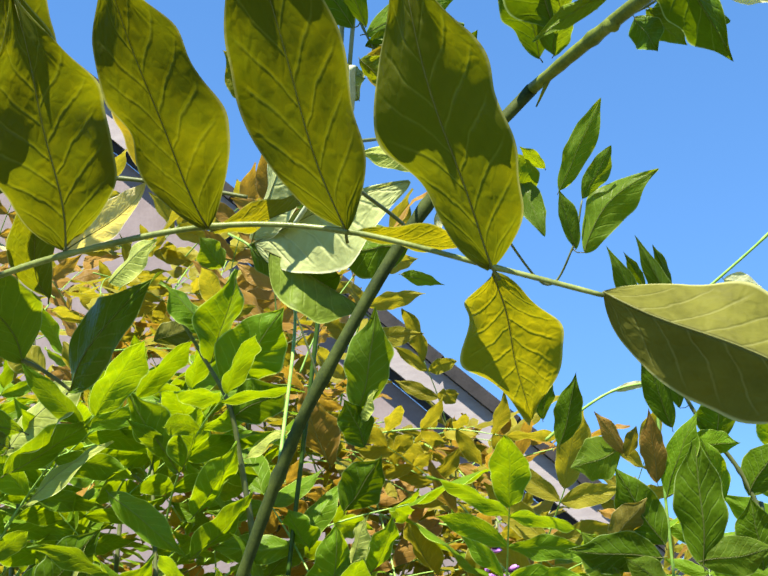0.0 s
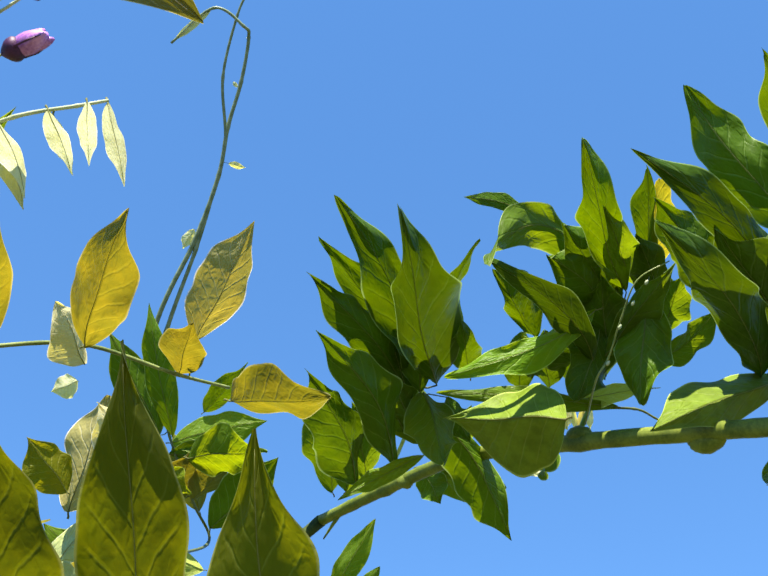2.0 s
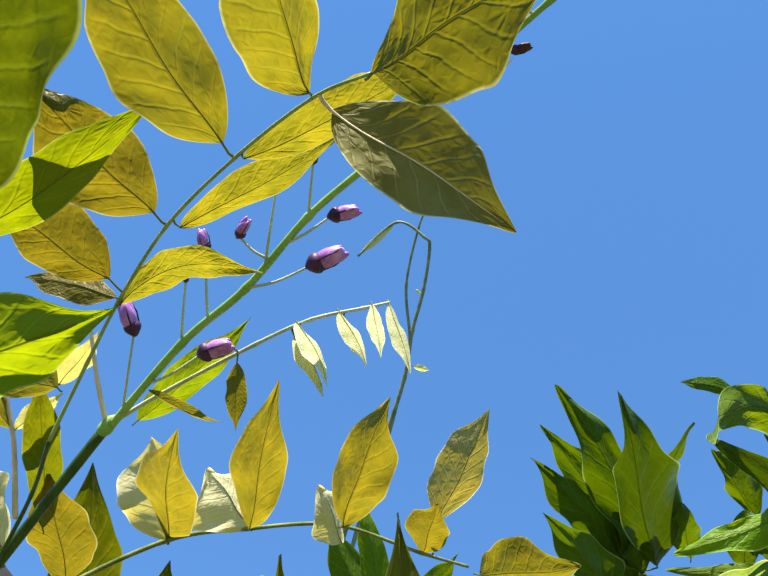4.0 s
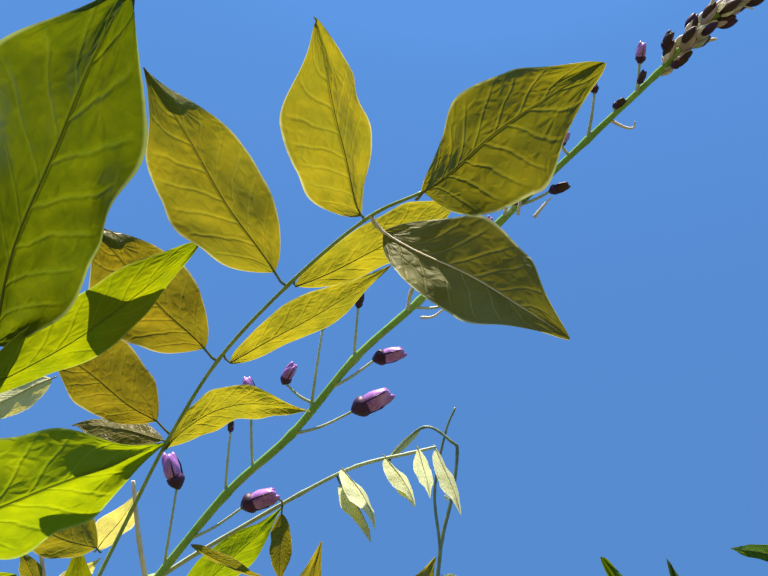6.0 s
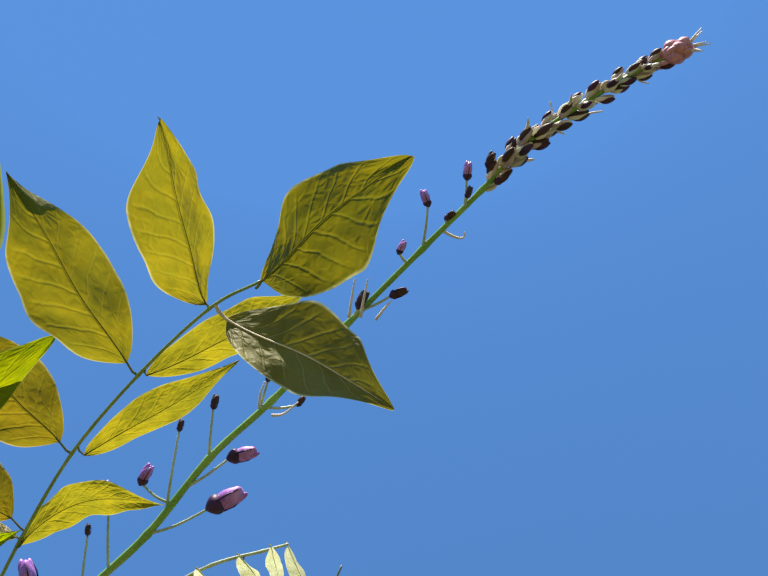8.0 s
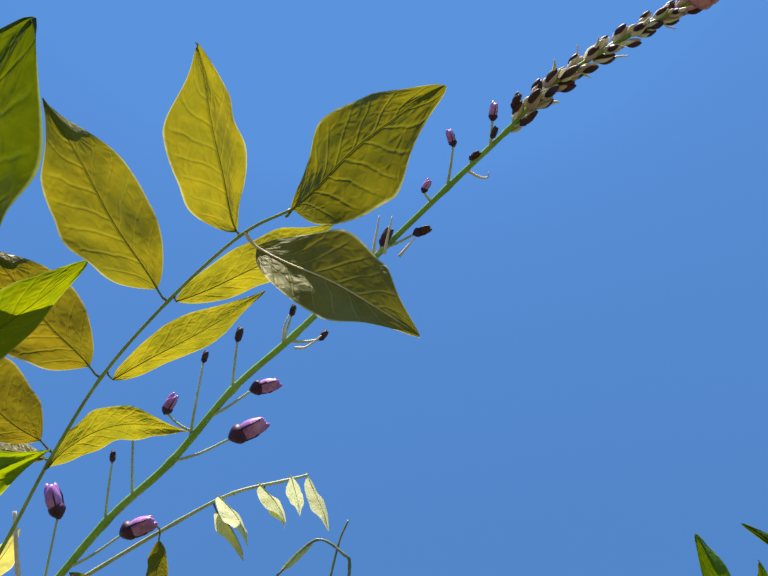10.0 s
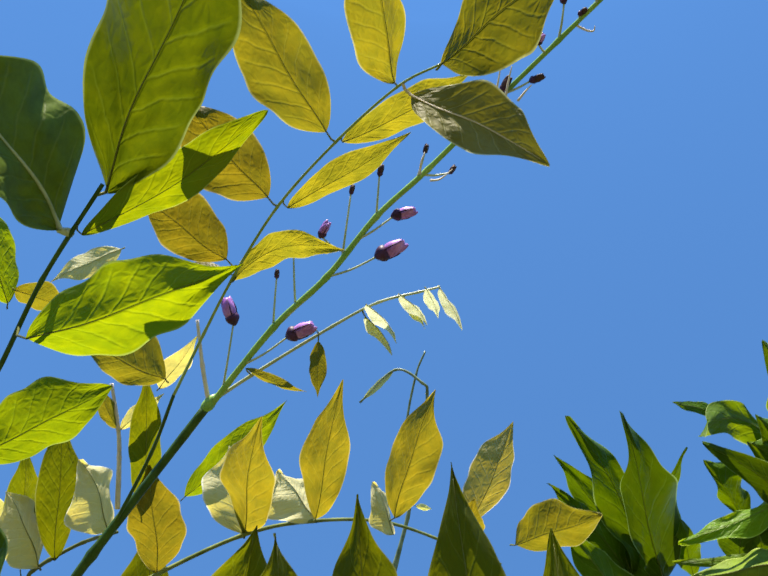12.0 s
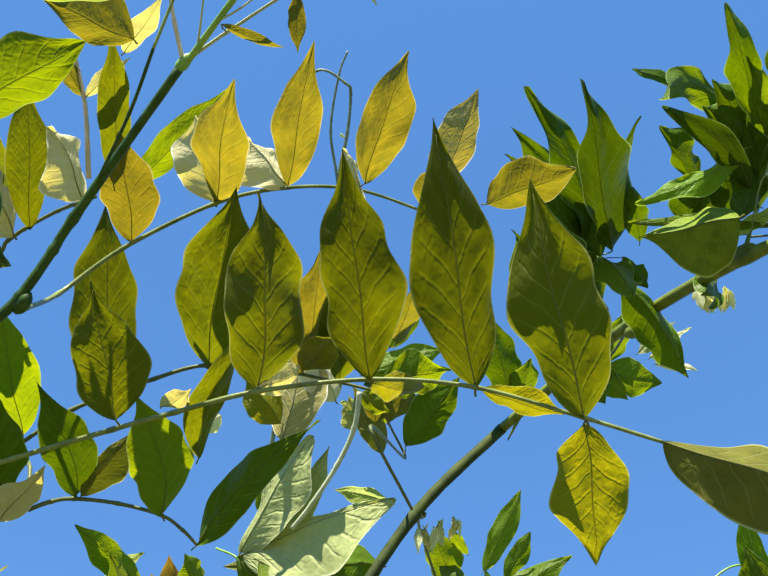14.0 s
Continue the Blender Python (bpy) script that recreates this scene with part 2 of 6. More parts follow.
GREENB = leaf_material("bright_green_leaf", (0.11, 0.22, 0.010), (0.31, 0.46, 0.005), (0.34, 0.46, 0.08))
RENDER = plain_material("rendered_wall", (0.15, 0.125, 0.125), (0.20, 0.17, 0.17), 0.9, 9, 0.5, 0.002)
BOARD = plain_material("painted_board", (0.20, 0.18, 0.18), (0.26, 0.24, 0.235), 0.6, 12, 0.3, 0.001, (1, 1, 4))
SHADOWDARK = plain_material("dark_trim", (0.015, 0.015, 0.016), (0.03, 0.03, 0.03), 0.7, 20, 0.3, 0.001)
TILE = plain_material("dark_roof_tile", (0.012, 0.012, 0.013), (0.03, 0.028, 0.028), 0.8, 14, 0.5, 0.002)
SOIL = plain_material("grass_and_soil", (0.06, 0.075, 0.025), (0.13, 0.12, 0.06), 0.95, 1.5, 0.6, 0.02)

# ---- builders ----
def thing(name, at, label, category, group="", kind=""):
    ob = new(name)
    ob.empty_display_size = 0.01
    ob.location = at
    return tagged(ob, label, category, group, kind)


def home(ob):
    """The place of a thing or part in the world."""
    p = Vector((0, 0, 0))
    while ob is not None:
        p += ob.location
        ob = ob.parent
    return p


def part(name, verts, faces, material, parent, label="", uvs=None, smooth=True):
    me = bpy.data.meshes.new(name)
    o = home(parent) if parent else Vector((0, 0, 0))
    me.from_pydata([Vector(v) - o for v in verts], [], faces)
    me.materials.append(material)
    if smooth:
        me.polygons.foreach_set("use_smooth", [True] * len(me.polygons))
    if uvs is not None:
        layer = me.uv_layers.new(name="UVMap")
        flat = []
        for loop in me.loops:
            flat += uvs[loop.vertex_index]
        layer.data.foreach_set("uv", flat)
    me.update()
    ob = new(name, me)
    ob.parent = parent
    if label:
        tagged(ob, label)
    return ob


def glide(points, n):
    """A smooth curve through the points."""
    pts = [Vector(p) for p in points]
    if len(pts) == 2:
        return [pts[0].lerp(pts[1], i / n) for i in range(n + 1)]
    ext = [pts[0] * 2 - pts[1], *pts, pts[-1] * 2 - pts[-2]]
    out = []
    for i in range(1, len(ext) - 2):
        p0, p1, p2, p3 = ext[i - 1 : i + 3]
        for k in range(n):
            s = k / n
            out.append(0.5 * (2 * p1 + (p2 - p0) * s + (2 * p0 - 5 * p1 + 4 * p2 - p3) * s**2 + (3 * p1 - p0 - 3 * p2 + p3) * s**3))
    out.append(pts[-1])
    return out


def tube(points, radii, sides=10):
    """Verts and faces of a closed tube along points."""
    verts, faces = [], []
    ahead = (points[1] - points[0]).normalized()
    side = ahead.orthogonal().normalized()
    for i, p in enumerate(points):
        a = points[min(i + 1, len(points) - 1)] - points[max(i - 1, 0)]
        ahead = a.normalized() if a.length > 1e-9 else ahead
        side = (side - ahead * side.dot(ahead)).normalized()
        other = ahead.cross(side)
        for k in range(sides):
            c = 2 * math.pi * k / sides
            verts.append(p + (side * math.cos(c) + other * math.sin(c)) * radii[i])
    for i in range(len(points) - 1):
        for k in range(sides):
            a, b = i * sides + k, i * sides + (k + 1) % sides
            faces.append((a, b, b + sides, a + sides))
    faces.append(tuple(range(sides - 1, -1, -1)))
    faces.append(tuple(range((len(points) - 1) * sides, len(points) * sides)))
    return verts, faces


LINES = {}


def stalk(parent, name, points, r0, r1, material, swell=0.10):
    """A tapering stalk, slightly uneven, thicker at its joints."""
    line = glide(points, 10)
    n = len(line) - 1
    LINES.setdefault(parent.name, []).extend(line)
    radii = [(r0 + (r1 - r0) * i / n) * (1 + swell * noise.noise(p * 180) + (0.22 if i % 10 == 0 and 0 < i < n else 0.0)) for i, p in enumerate(line)]
    verts, faces = tube(line, radii, 12 if r0 > 0.001 else 8)
    return part(name, verts, faces, material, parent)


def blade_width(v, peak, drip):
    """Half-width of a pointed oval blade along its length, widest 1, with a drawn-out tip."""
    a = 0.72
    b = a * (1 - peak) / peak
    w = max(v, 0.0015) ** a * (1 - v) ** b / (peak**a * (1 - peak) ** b)
    k = min(1, max(0, (v - 0.66) / 0.3))
    return max(0.012, w * (1 - drip * k * k * (3 - 2 * k)))


def leaflet(parent, base, tip, width, normal, material, fold=15.0, curl=0.03, wave=0.045, fine=2, bulge=1.0, rib=None, label="", peak=None, share=0.5, bow=0.0):
    """One blade from base to tip: pointed oval, folded along its midrib, bulging between the side veins, wavy at the rim.
    peak: where along it is widest; share: the part of the width on its right half; bow: sideways bend as a part of its length."""
    base, tip, normal = Vector(base), Vector(tip), Vector(normal).normalized()
    ahead = tip - base
    size = ahead.length
    ahead.normalize()
    normal = (normal - ahead * normal.dot(ahead)).normalized()
    side = ahead.cross(normal)
    rows, half = ((10, 3), (30, 5), (64, 10))[fine]
    rnd = random.Random(f"{base.x:.4f}{tip.z:.4f}")
    known = peak is not None
    calm = 0.35 if known else 1.0
    ph, tilt, skew = rnd.uniform(0, 6.28), math.tan(radians(fold + rnd.uniform(-4, 4))), rnd.uniform(-0.06, 0.06)
    top, drip = rnd.uniform(0.41, 0.47), rnd.uniform(0.36, 0.52)
    top = peak if known else top
    twist = rnd.uniform(-1, 1) * (0.25 + 6.0 * max(0, wave - 0.03)) * calm
    tipcurl = rnd.uniform(-0.5, 1.0) * (0.04 + 1.2 * max(0, wave - 0.03)) * calm
    bend, hook, lobes = rnd.uniform(-0.05, 0.05) * calm, rnd.uniform(-0.16, 0.16) * calm, 0.02 + wave * 0.55
    verts, uvs, faces = [], [], []
    for i in range(rows + 1):
        v = i / rows
        turn = twist * v * v
        s_now = side * math.cos(turn) + normal * math.sin(turn)
        n_now = normal * math.cos(turn) - side * math.sin(turn)
        w = width * blade_width(v, top, drip)
        sag = tipcurl * size * max(0, v - 0.45) ** 2 * 2.2 - curl * size * (4 * v * (1 - v)) + 0.04 * size * max(0, v - 0.8) * 5 * (1 if curl >= 0 else -1) * calm
        slide = bow * size * math.sin(math.pi * v**0.85) + bend * width * math.sin(math.pi * v) + 0.03 * width * math.sin(9 * v + ph) * (1 - v) + hook * width * max(0, v - 0.75) ** 2 * 8 * (1 - v)
        for k in range(-half, half + 1):
            u = k / half
            au = abs(u)
            wide = w * (share if u > 0 else 1 - share)
            phase = v * 8.0 - au**0.85 * 1.7 + 0.25 * math.sin(6 * v + ph) + (0.5 if u > 0 else 0.0)
            ridge = 0.5 - 0.5 * math.cos(2 * math.pi * phase)
            lump = noise.noise((u * 1.6, v * 4.5, ph)) if fine > 0 else 0.0
            quilt = bulge * 0.009 * width * ridge**0.7 * max(0.1, 1 + 1.6 * lump) * math.sin(math.pi * min(1, au * 1.03)) * (1 - v * 0.5)
            rim = wave * width * au**2 * math.sin(13 * v + ph + (1.7 if u > 0 else 0))
            lift = tilt * wide * au * (1 + skew) + quilt + rim + (0.02 + wave * 0.75) * width * lump * min(1, au * 2.2) * min(1, v * 5)
            edge = 1 + lobes * au**2 * (math.sin(11 * v + ph * 2 + 2 * u) + 0.5 * math.sin(23 * v + ph + u) + 2.2 * noise.noise((v * 6.0, ph * 3, 1.0 if u > 0 else 5.0)))
            p = base + ahead * (v * size + 0.10 * wide * au * (1 - v)) + s_now * (u * wide * edge) + side * slide - n_now * lift - normal * sag
            verts.append(p)
            uvs.append((0.5 + 0.5 * u, v))
    c = 2 * half + 1
    for i in range(rows):
        for k in range(c - 1):
            a = i * c + k
            faces.append((a, a + 1, a + 1 + c, a + c))
    blade = part("leaflet", verts, faces, material, parent, label, uvs)
    if fine > 1:
        mid = [verts[i * c + half] + normal * 0.0001 for i in range(0, rows, 4)]
        near = min(LINES.get(parent.name, [base]), key=lambda q: (q - base).length)
        foot = near if 0.0008 < (near - base).length < 0.012 else base - ahead * min(0.003, size * 0.05)
        line = [foot, foot.lerp(base, 0.5) - ahead * (foot - base).length * 0.15, *mid]
        thick = max(0.00013, width * (0.014 if rib else 0.008))
        radii = [thick * 2.0, thick * 1.9, thick * 1.6] + [thick * (1.0 - 0.85 * j / len(mid)) for j in range(1, len(mid))]
        v2, f2 = tube(line, radii, 6)
        part("midrib", v2, f2, rib or RIB, blade)
    return blade


def ellipsoid(centre, axis, length, radius, taper=0.0, rings=8, sides=10, bend=0.0):
    """Verts and faces of a drop-shaped body along an axis."""
    axis = Vector(axis).normalized()
    side = axis.orthogonal().normalized()
    pts, radii = [], []
    for i in range(rings + 1):
        s = i / rings
        pts.append(Vector(centre) + axis * (s - 0.5) * length + side * bend * length * math.sin(math.pi * s))
        radii.append(max(0.04, math.sin(math.pi * (0.04 + 0.92 * s)) ** 0.7) * radius * (1 - taper * (s - 0.3)))
    return tube(pts, radii, sides)


def node_bud(parent, at, radius, material, axis):
    """A swollen leaf node on a stem."""
    at = Vector(at)
    v, f = ellipsoid(at, axis, radius * 3.4, radius, 0.2, 10, 12)
    v = [p + (p - at).normalized() * radius * 0.18 * noise.noise(p * 420) for p in v]
    part("node", v, f, material, parent)


def thorn(parent, a, b, radius, material):
    line = [Vector(a).lerp(Vector(b), i / 6) for i in range(7)]
    v, f = tube(line, [radius * (1.2 - 0.9 * i / 6) for i in range(7)], 8)
    part("side_stub", v, f, material, parent)


def bud(parent, foot, neck, tip, size, petals):
    """A flower bud on a curved stalk: dark calyx cup and folded petals."""
    foot, neck, tip = Vector(foot), Vector(neck), Vector(tip)
    foot = min(LINES[parent.name], key=lambda q: (q - foot).length)
    sag = Vector((0, 0, -0.08 * (neck - foot).length))
    length = max((tip - neck).length, 0.003) * 0.97
    ahead = (tip - neck).normalized() if (tip - neck).length > 1e-5 else Vector((0, 0, 1))
    line = glide([foot, foot.lerp(neck, 0.5) + sag, neck + ahead * length * 0.08], 6)
    v, f = tube(line, [0.00040 - 0.00013 * i / len(line) for i in range(len(line))], 7)
    stem_ = part("pedicel", v, f, PEDICEL, parent)
    r = length * 0.235
    side = ahead.orthogonal().normalized()
    body = neck + ahead * length * 0.52
    v, f = ellipsoid(body, ahead, length * 0.96, r, -0.15, 12, 14, 0.05)
    part("petals", v, f, petals, stem_)
    # overlapping outer petals with dark folded edges
    for k in range(3):
        c = k * 2.1 + size
        over = (side * math.cos(c) + ahead.cross(side) * math.sin(c)) * r
        v, f = ellipsoid(body + ahead * length * (0.10 + 0.05 * k) + over * 0.42, ahead + over.normalized() * 0.12, length * 0.70, r * 0.66, 0.2, 8, 10, 0.06)
        part("petal", v, f, petals, stem_)
        v, f = tube([body - ahead * length * 0.2 + over * 1.02, body + ahead * length * 0.1 + over * 1.13, body + ahead * length * 0.42 + over * 0.85], [r * 0.12, r * 0.11, r * 0.04], 6)
        part("petal_edge", v, f, PURPLE, stem_)
    v, f = ellipsoid(neck + ahead * length * 0.20, ahead, length * 0.52, r * 0.98, -0.7, 8, 12)
    v = [p + (p - neck).normalized() * r * 0.12 * noise.noise(p * 600) for p in v]
    part("calyx", v, f, PURPLE, stem_)


def bud_head(parent, points):
    """The crowded end of the raceme: dark buds half wrapped in pale bracts, looser towards the stalk, shrinking to a round pink tip."""
    rnd = random.Random(7)
    line = glide(points, 12)
    n = len(line) - 1
    count = 42
    for i in range(count):
        s = 0.26 + 0.70 * (i / (count - 1)) ** 0.85
        k = min(n - 1, int(s * n))
        ahead = (line[k + 1] - line[k]).normalized()
        side = ahead.orthogonal().normalized()
        other = ahead.cross(side)
        c = i * 2.4
        out = side * math.cos(c) + other * math.sin(c)
        length = 0.0060 * (1.0 - 0.22 * s) * rnd.uniform(0.8, 1.15)
        way = (ahead + out * rnd.uniform(0.20, 0.45)).normalized()
        p = line[k].lerp(line[k + 1], s * n - k) + out * 0.0008
        v, f = ellipsoid(p + way * length * 0.46, way, length * 0.90, length * 0.19, 0.3, 8, 10)
        v = [q + out * length * 0.07 * noise.noise(q * 700) for q in v]
        b = part("bud", v, f, PINK if s > 0.9 else rnd.choice((TAUPE, CREAM, TAUPE, DARKBUD)), parent)
        v, f = ellipsoid(p + way * length * 0.52 + out * length * 0.13, way, length * 0.70, length * 0.18, 0.3, 8, 10)
        part("petals", v, f, PINK if s > 0.9 else rnd.choice((DARKBUD, PURPLE)), b)
        # pale bracts clasping the foot of the bud
        across = way.cross(out).normalized()
        for sgn in (-1, 1):
            q = p + across * sgn * length * 0.10
            tip = p + way * length * rnd.uniform(0.45, 0.95) + across * sgn * length * rnd.uniform(0.08, 0.16) + out * length * 0.05
            mid = q.lerp(tip, 0.45) + across * sgn * length * 0.07 + out * length * 0.05
            thick = rnd.uniform(0.8, 1.25)
            v, f = tube(glide([q, mid, tip], 4), [length * w * thick for w in (0.05, 0.075, 0.09, 0.10, 0.10, 0.085, 0.06, 0.035, 0.012)], 7)
            part("bract", v, f, PINK if s > 0.88 else rnd.choice((TAUPE, CREAM, CREAM, BRACT)), b)
        if i % 4 == 1:
            q = p + way * length * 0.4 + out * length * 0.12
            v, f = tube(glide([q, q + way * length * 0.4 + out * 0.0008, q + way * length * 0.6 + out * rnd.uniform(0.0014, 0.0034)], 4), [0.0004] * 5 + [0.00035, 0.0003, 0.0002, 0.0001], 6)
            part("bract", v, f, CREAM, b)
    tip = line[-1]
    for i in range(9):
        c = i * 2.4
        out = side * math.cos(c) + other * math.sin(c)
        p = tip - ahead * 0.00055 * i + out * (0.0008 + 0.00014 * i)
        v, f = ellipsoid(p, ahead + out * 0.5, 0.0038, 0.0017, 0.1, 7, 9)
        part("bud", v, f, PINK, parent)
    for out in (side, other - side * 0.4, -other, side * 0.3 + other):
        v, f = tube([tip, tip + ahead * 0.002 + out * 0.001, tip + ahead * 0.0050 + out * 0.0022], [0.0004, 0.0003, 0.0001], 6)
        part("bract", v, f, CREAM, parent)


def whisker(parent, points, radius=0.00035):
    """A withered curling bract left on the flower stalk."""
    line = glide(points, 5)
    v, f = tube(line, [radius * (1.15 - 0.8 * i / len(line)) for i in range(len(line))], 6)
    part("bract", v, f, CREAM, parent)


def tuft(parent, a, b, low):
    """A few withered petals and buds."""
    rnd = random.Random(3)
    a, b, low = Vector(a), Vector(b), Vector(low)
    for i in range(20):
        p = a.lerp(b, rnd.random()) + Vector((0, 0, rnd.uniform(-0.004, 0.0)))
        way = (low - a.lerp(b, 0.5)).normalized() + Vector((rnd.uniform(-0.8, 0.8), rnd.uniform(-0.5, 0.5), rnd.uniform(-0.5, 0.4)))
        way.normalize()
        ln = rnd.uniform(0.008, 0.015)
        leaflet(parent, p, p + way * ln, ln * rnd.uniform(0.3, 0.5), SUN_DIR + way.orthogonal() * rnd.uniform(-0.6, 0.6), SILVER if i % 4 else SILVERG, fold=25, fine=0)


# ---- the vine: stems, flower stalk and single leaves ----
stem = thing("wisteria_vine", (-0.1403, 0.5308, 1.5781), "green woody wisteria stem with swollen leaf nodes", "stem", "wisteria stems")
# lower length in the darkened bark, upper branch in the lighter one
stalk(stem, "stem", [(-0.1900, 0.6000, 0.0000), (-0.1700, 0.5600, 0.8000), (-0.1500, 0.5365, 1.4001), (-0.1403, 0.5308, 1.5781), (-0.1297, 0.5267, 1.5988), (-0.1041, 0.5155, 1.6526), (-0.0806, 0.5074, 1.6930), (-0.0302, 0.5020, 1.7649), (0.0212, 0.5026, 1.8158)], 0.0024, 0.0030, BARK)
stalk(stem, "branch", [(0.0212, 0.5026, 1.8158), (0.0475, 0.4457, 1.8061), (0.0732, 0.3882, 1.7932), (0.0988, 0.3185, 1.7637), (0.1263, 0.2848, 1.7504), (0.1489, 0.2504, 1.7355)], 0.0027, 0.0028, STEM)
node_bud(stem, (0.0710, 0.3942, 1.7904), 0.0032, STEM, (0.1022, -0.1880, -0.0691))
node_bud(stem, (0.0986, 0.3170, 1.7655), 0.0032, STEM, (0.1022, -0.1880, -0.0691))
node_bud(stem, (0.1276, 0.2863, 1.7483), 0.004, STEM, (0.1022, -0.1880, -0.0691))
node_bud(stem, (0.0543, 0.4298, 1.8021), 0.0032, STEM, (0.1022, -0.1880, -0.0691))
node_bud(stem, (-0.0806, 0.5074, 1.6930), 0.0028, BARK, (0.0723, -0.0143, 0.1078))
thorn(stem, (0.0312, 0.4841, 1.8145), (0.0225, 0.4980, 1.8047), 0.0012, STEM)

trunk = thing("wisteria_vine", (-0.3000, 0.3300, 0.0000), "old woody wisteria trunk rising from the ground", "stem", "wisteria stems")
stalk(trunk, "trunk", [(-0.3000, 0.3300, 0.0000), (-0.2900, 0.3000, 0.7000), (-0.2648, 0.2681, 1.2996), (-0.2609, 0.2574, 1.5797), (-0.2539, 0.2483, 1.6798), (-0.2490, 0.2387, 1.7397)], 0.0085, 0.004, STEM)

shoot = thing("wisteria_shoot", (-0.2609, 0.2574, 1.5797), "straight green young wisteria shoot carrying leaves and a flower stalk", "stem", "wisteria stems")
stalk(shoot, "stem", [(-0.2609, 0.2574, 1.5797), (-0.1866, 0.2646, 1.6743), (-0.1667, 0.2526, 1.6876), (-0.1564, 0.2475, 1.6956), (-0.1463, 0.2402, 1.7076), (-0.1399, 0.2342, 1.7145), (-0.1041, 0.2016, 1.7456)], 0.0018, 0.0014, SHOOT)
node_bud(shoot, (-0.1041, 0.2016, 1.7456), 0.0021, STALK, (0.0356, -0.0308, 0.0341))
node_bud(shoot, (-0.1553, 0.2484, 1.6941), 0.0024, SHOOT, (0.0198, -0.0159, 0.0176))

raceme = thing("flower_raceme", (-0.1038, 0.2022, 1.7451), "upright wisteria raceme of purple and dark brown buds", "flower stalk")
stalk(raceme, "stalk", [(-0.1038, 0.2022, 1.7451), (-0.0826, 0.1795, 1.7539), (-0.0653, 0.1643, 1.7578), (-0.0498, 0.1486, 1.7655), (-0.0342, 0.1370, 1.7720), (-0.0154, 0.1206, 1.7783), (0.0037, 0.1024, 1.7808), (0.0182, 0.0897, 1.7848), (0.0305, 0.0786, 1.7884), (0.0496, 0.0672, 1.7908), (0.0665, 0.0591, 1.7919)], 0.00105, 0.0005, STALK)
bud(raceme, (-0.0653, 0.1645, 1.7576), (-0.0502, 0.1586, 1.7591), (-0.0415, 0.1548, 1.7612), 1, LILAC)
bud(raceme, (-0.0563, 0.1553, 1.7618), (-0.0451, 0.1487, 1.7656), (-0.0380, 0.1469, 1.7662), 1, LILAC)
bud(raceme, (-0.0490, 0.1480, 1.7658), (-0.0486, 0.1388, 1.7724), (-0.0475, 0.1356, 1.7739), 0.75, DARKBUD)
bud(raceme, (-0.0638, 0.1571, 1.7631), (-0.0574, 0.1442, 1.7717), (-0.0564, 0.1415, 1.7728), 0.75, DARKBUD)
bud(raceme, (-0.0627, 0.1569, 1.7628), (-0.0670, 0.1546, 1.7648), (-0.0639, 0.1503, 1.7665), 1, LILAC)
bud(raceme, (-0.0769, 0.1727, 1.7571), (-0.0755, 0.1603, 1.7660), (-0.0767, 0.1558, 1.7692), 0.5, LILAC)
bud(raceme, (-0.0924, 0.1919, 1.7483), (-0.0784, 0.1820, 1.7526), (-0.0699, 0.1776, 1.7525), 1, LILAC)
bud(raceme, (-0.1022, 0.1962, 1.7480), (-0.0950, 0.1800, 1.7572), (-0.0973, 0.1732, 1.7622), 1, LILAC)
bud(raceme, (-0.0827, 0.1789, 1.7543), (-0.0813, 0.1678, 1.7633), (-0.0811, 0.1665, 1.7637), 0.3, DARKBUD)
bud(raceme, (-0.0187, 0.1230, 1.7786), (-0.0191, 0.1225, 1.7777), (-0.0174, 0.1190, 1.7777), 0.8, LILAC)
bud(raceme, (-0.0108, 0.1186, 1.7772), (-0.0044, 0.1129, 1.7776), (-0.0003, 0.1110, 1.7773), 0.75, DARKBUD)
bud(raceme, (0.0023, 0.1025, 1.7810), (0.0056, 0.0933, 1.7851), (0.0045, 0.0894, 1.7862), 0.9, LILAC)
bud(raceme, (0.0142, 0.0929, 1.7838), (0.0148, 0.0873, 1.7859), (0.0156, 0.0832, 1.7872), 0.85, LILAC)
bud(raceme, (-0.0348, 0.1381, 1.7713), (-0.0279, 0.1379, 1.7707), (-0.0261, 0.1357, 1.7715), 0.4, DARKBUD)
bud(raceme, (-0.0135, 0.1177, 1.7784), (-0.0123, 0.1158, 1.7778), (-0.0098, 0.1115, 1.7781), 0.8, DARKBUD)
bud(raceme, (-0.0370, 0.1388, 1.7711), (-0.0350, 0.1331, 1.7748), (-0.0345, 0.1315, 1.7750), 0.4, DARKBUD)
bud(raceme, (-0.0033, 0.1037, 1.7801), (-0.0021, 0.1028, 1.7795), (-0.0004, 0.0997, 1.7798), 0.6, LILAC)
bud(raceme, (0.0082, 0.0963, 1.7837), (0.0093, 0.0959, 1.7828), (0.0117, 0.0939, 1.7826), 0.6, DARKBUD)
bud(raceme, (0.0204, 0.0885, 1.7854), (0.0214, 0.0880, 1.7845), (0.0243, 0.0859, 1.7844), 0.7, DARKBUD)
bud(raceme, (0.0193, 0.0872, 1.7860), (0.0197, 0.0846, 1.7861), (0.0213, 0.0809, 1.7867), 0.7, DARKBUD)
bud(raceme, (0.0139, 0.0920, 1.7837), (0.0145, 0.0908, 1.7831), (0.0156, 0.0881, 1.7833), 0.5, DARKBUD)
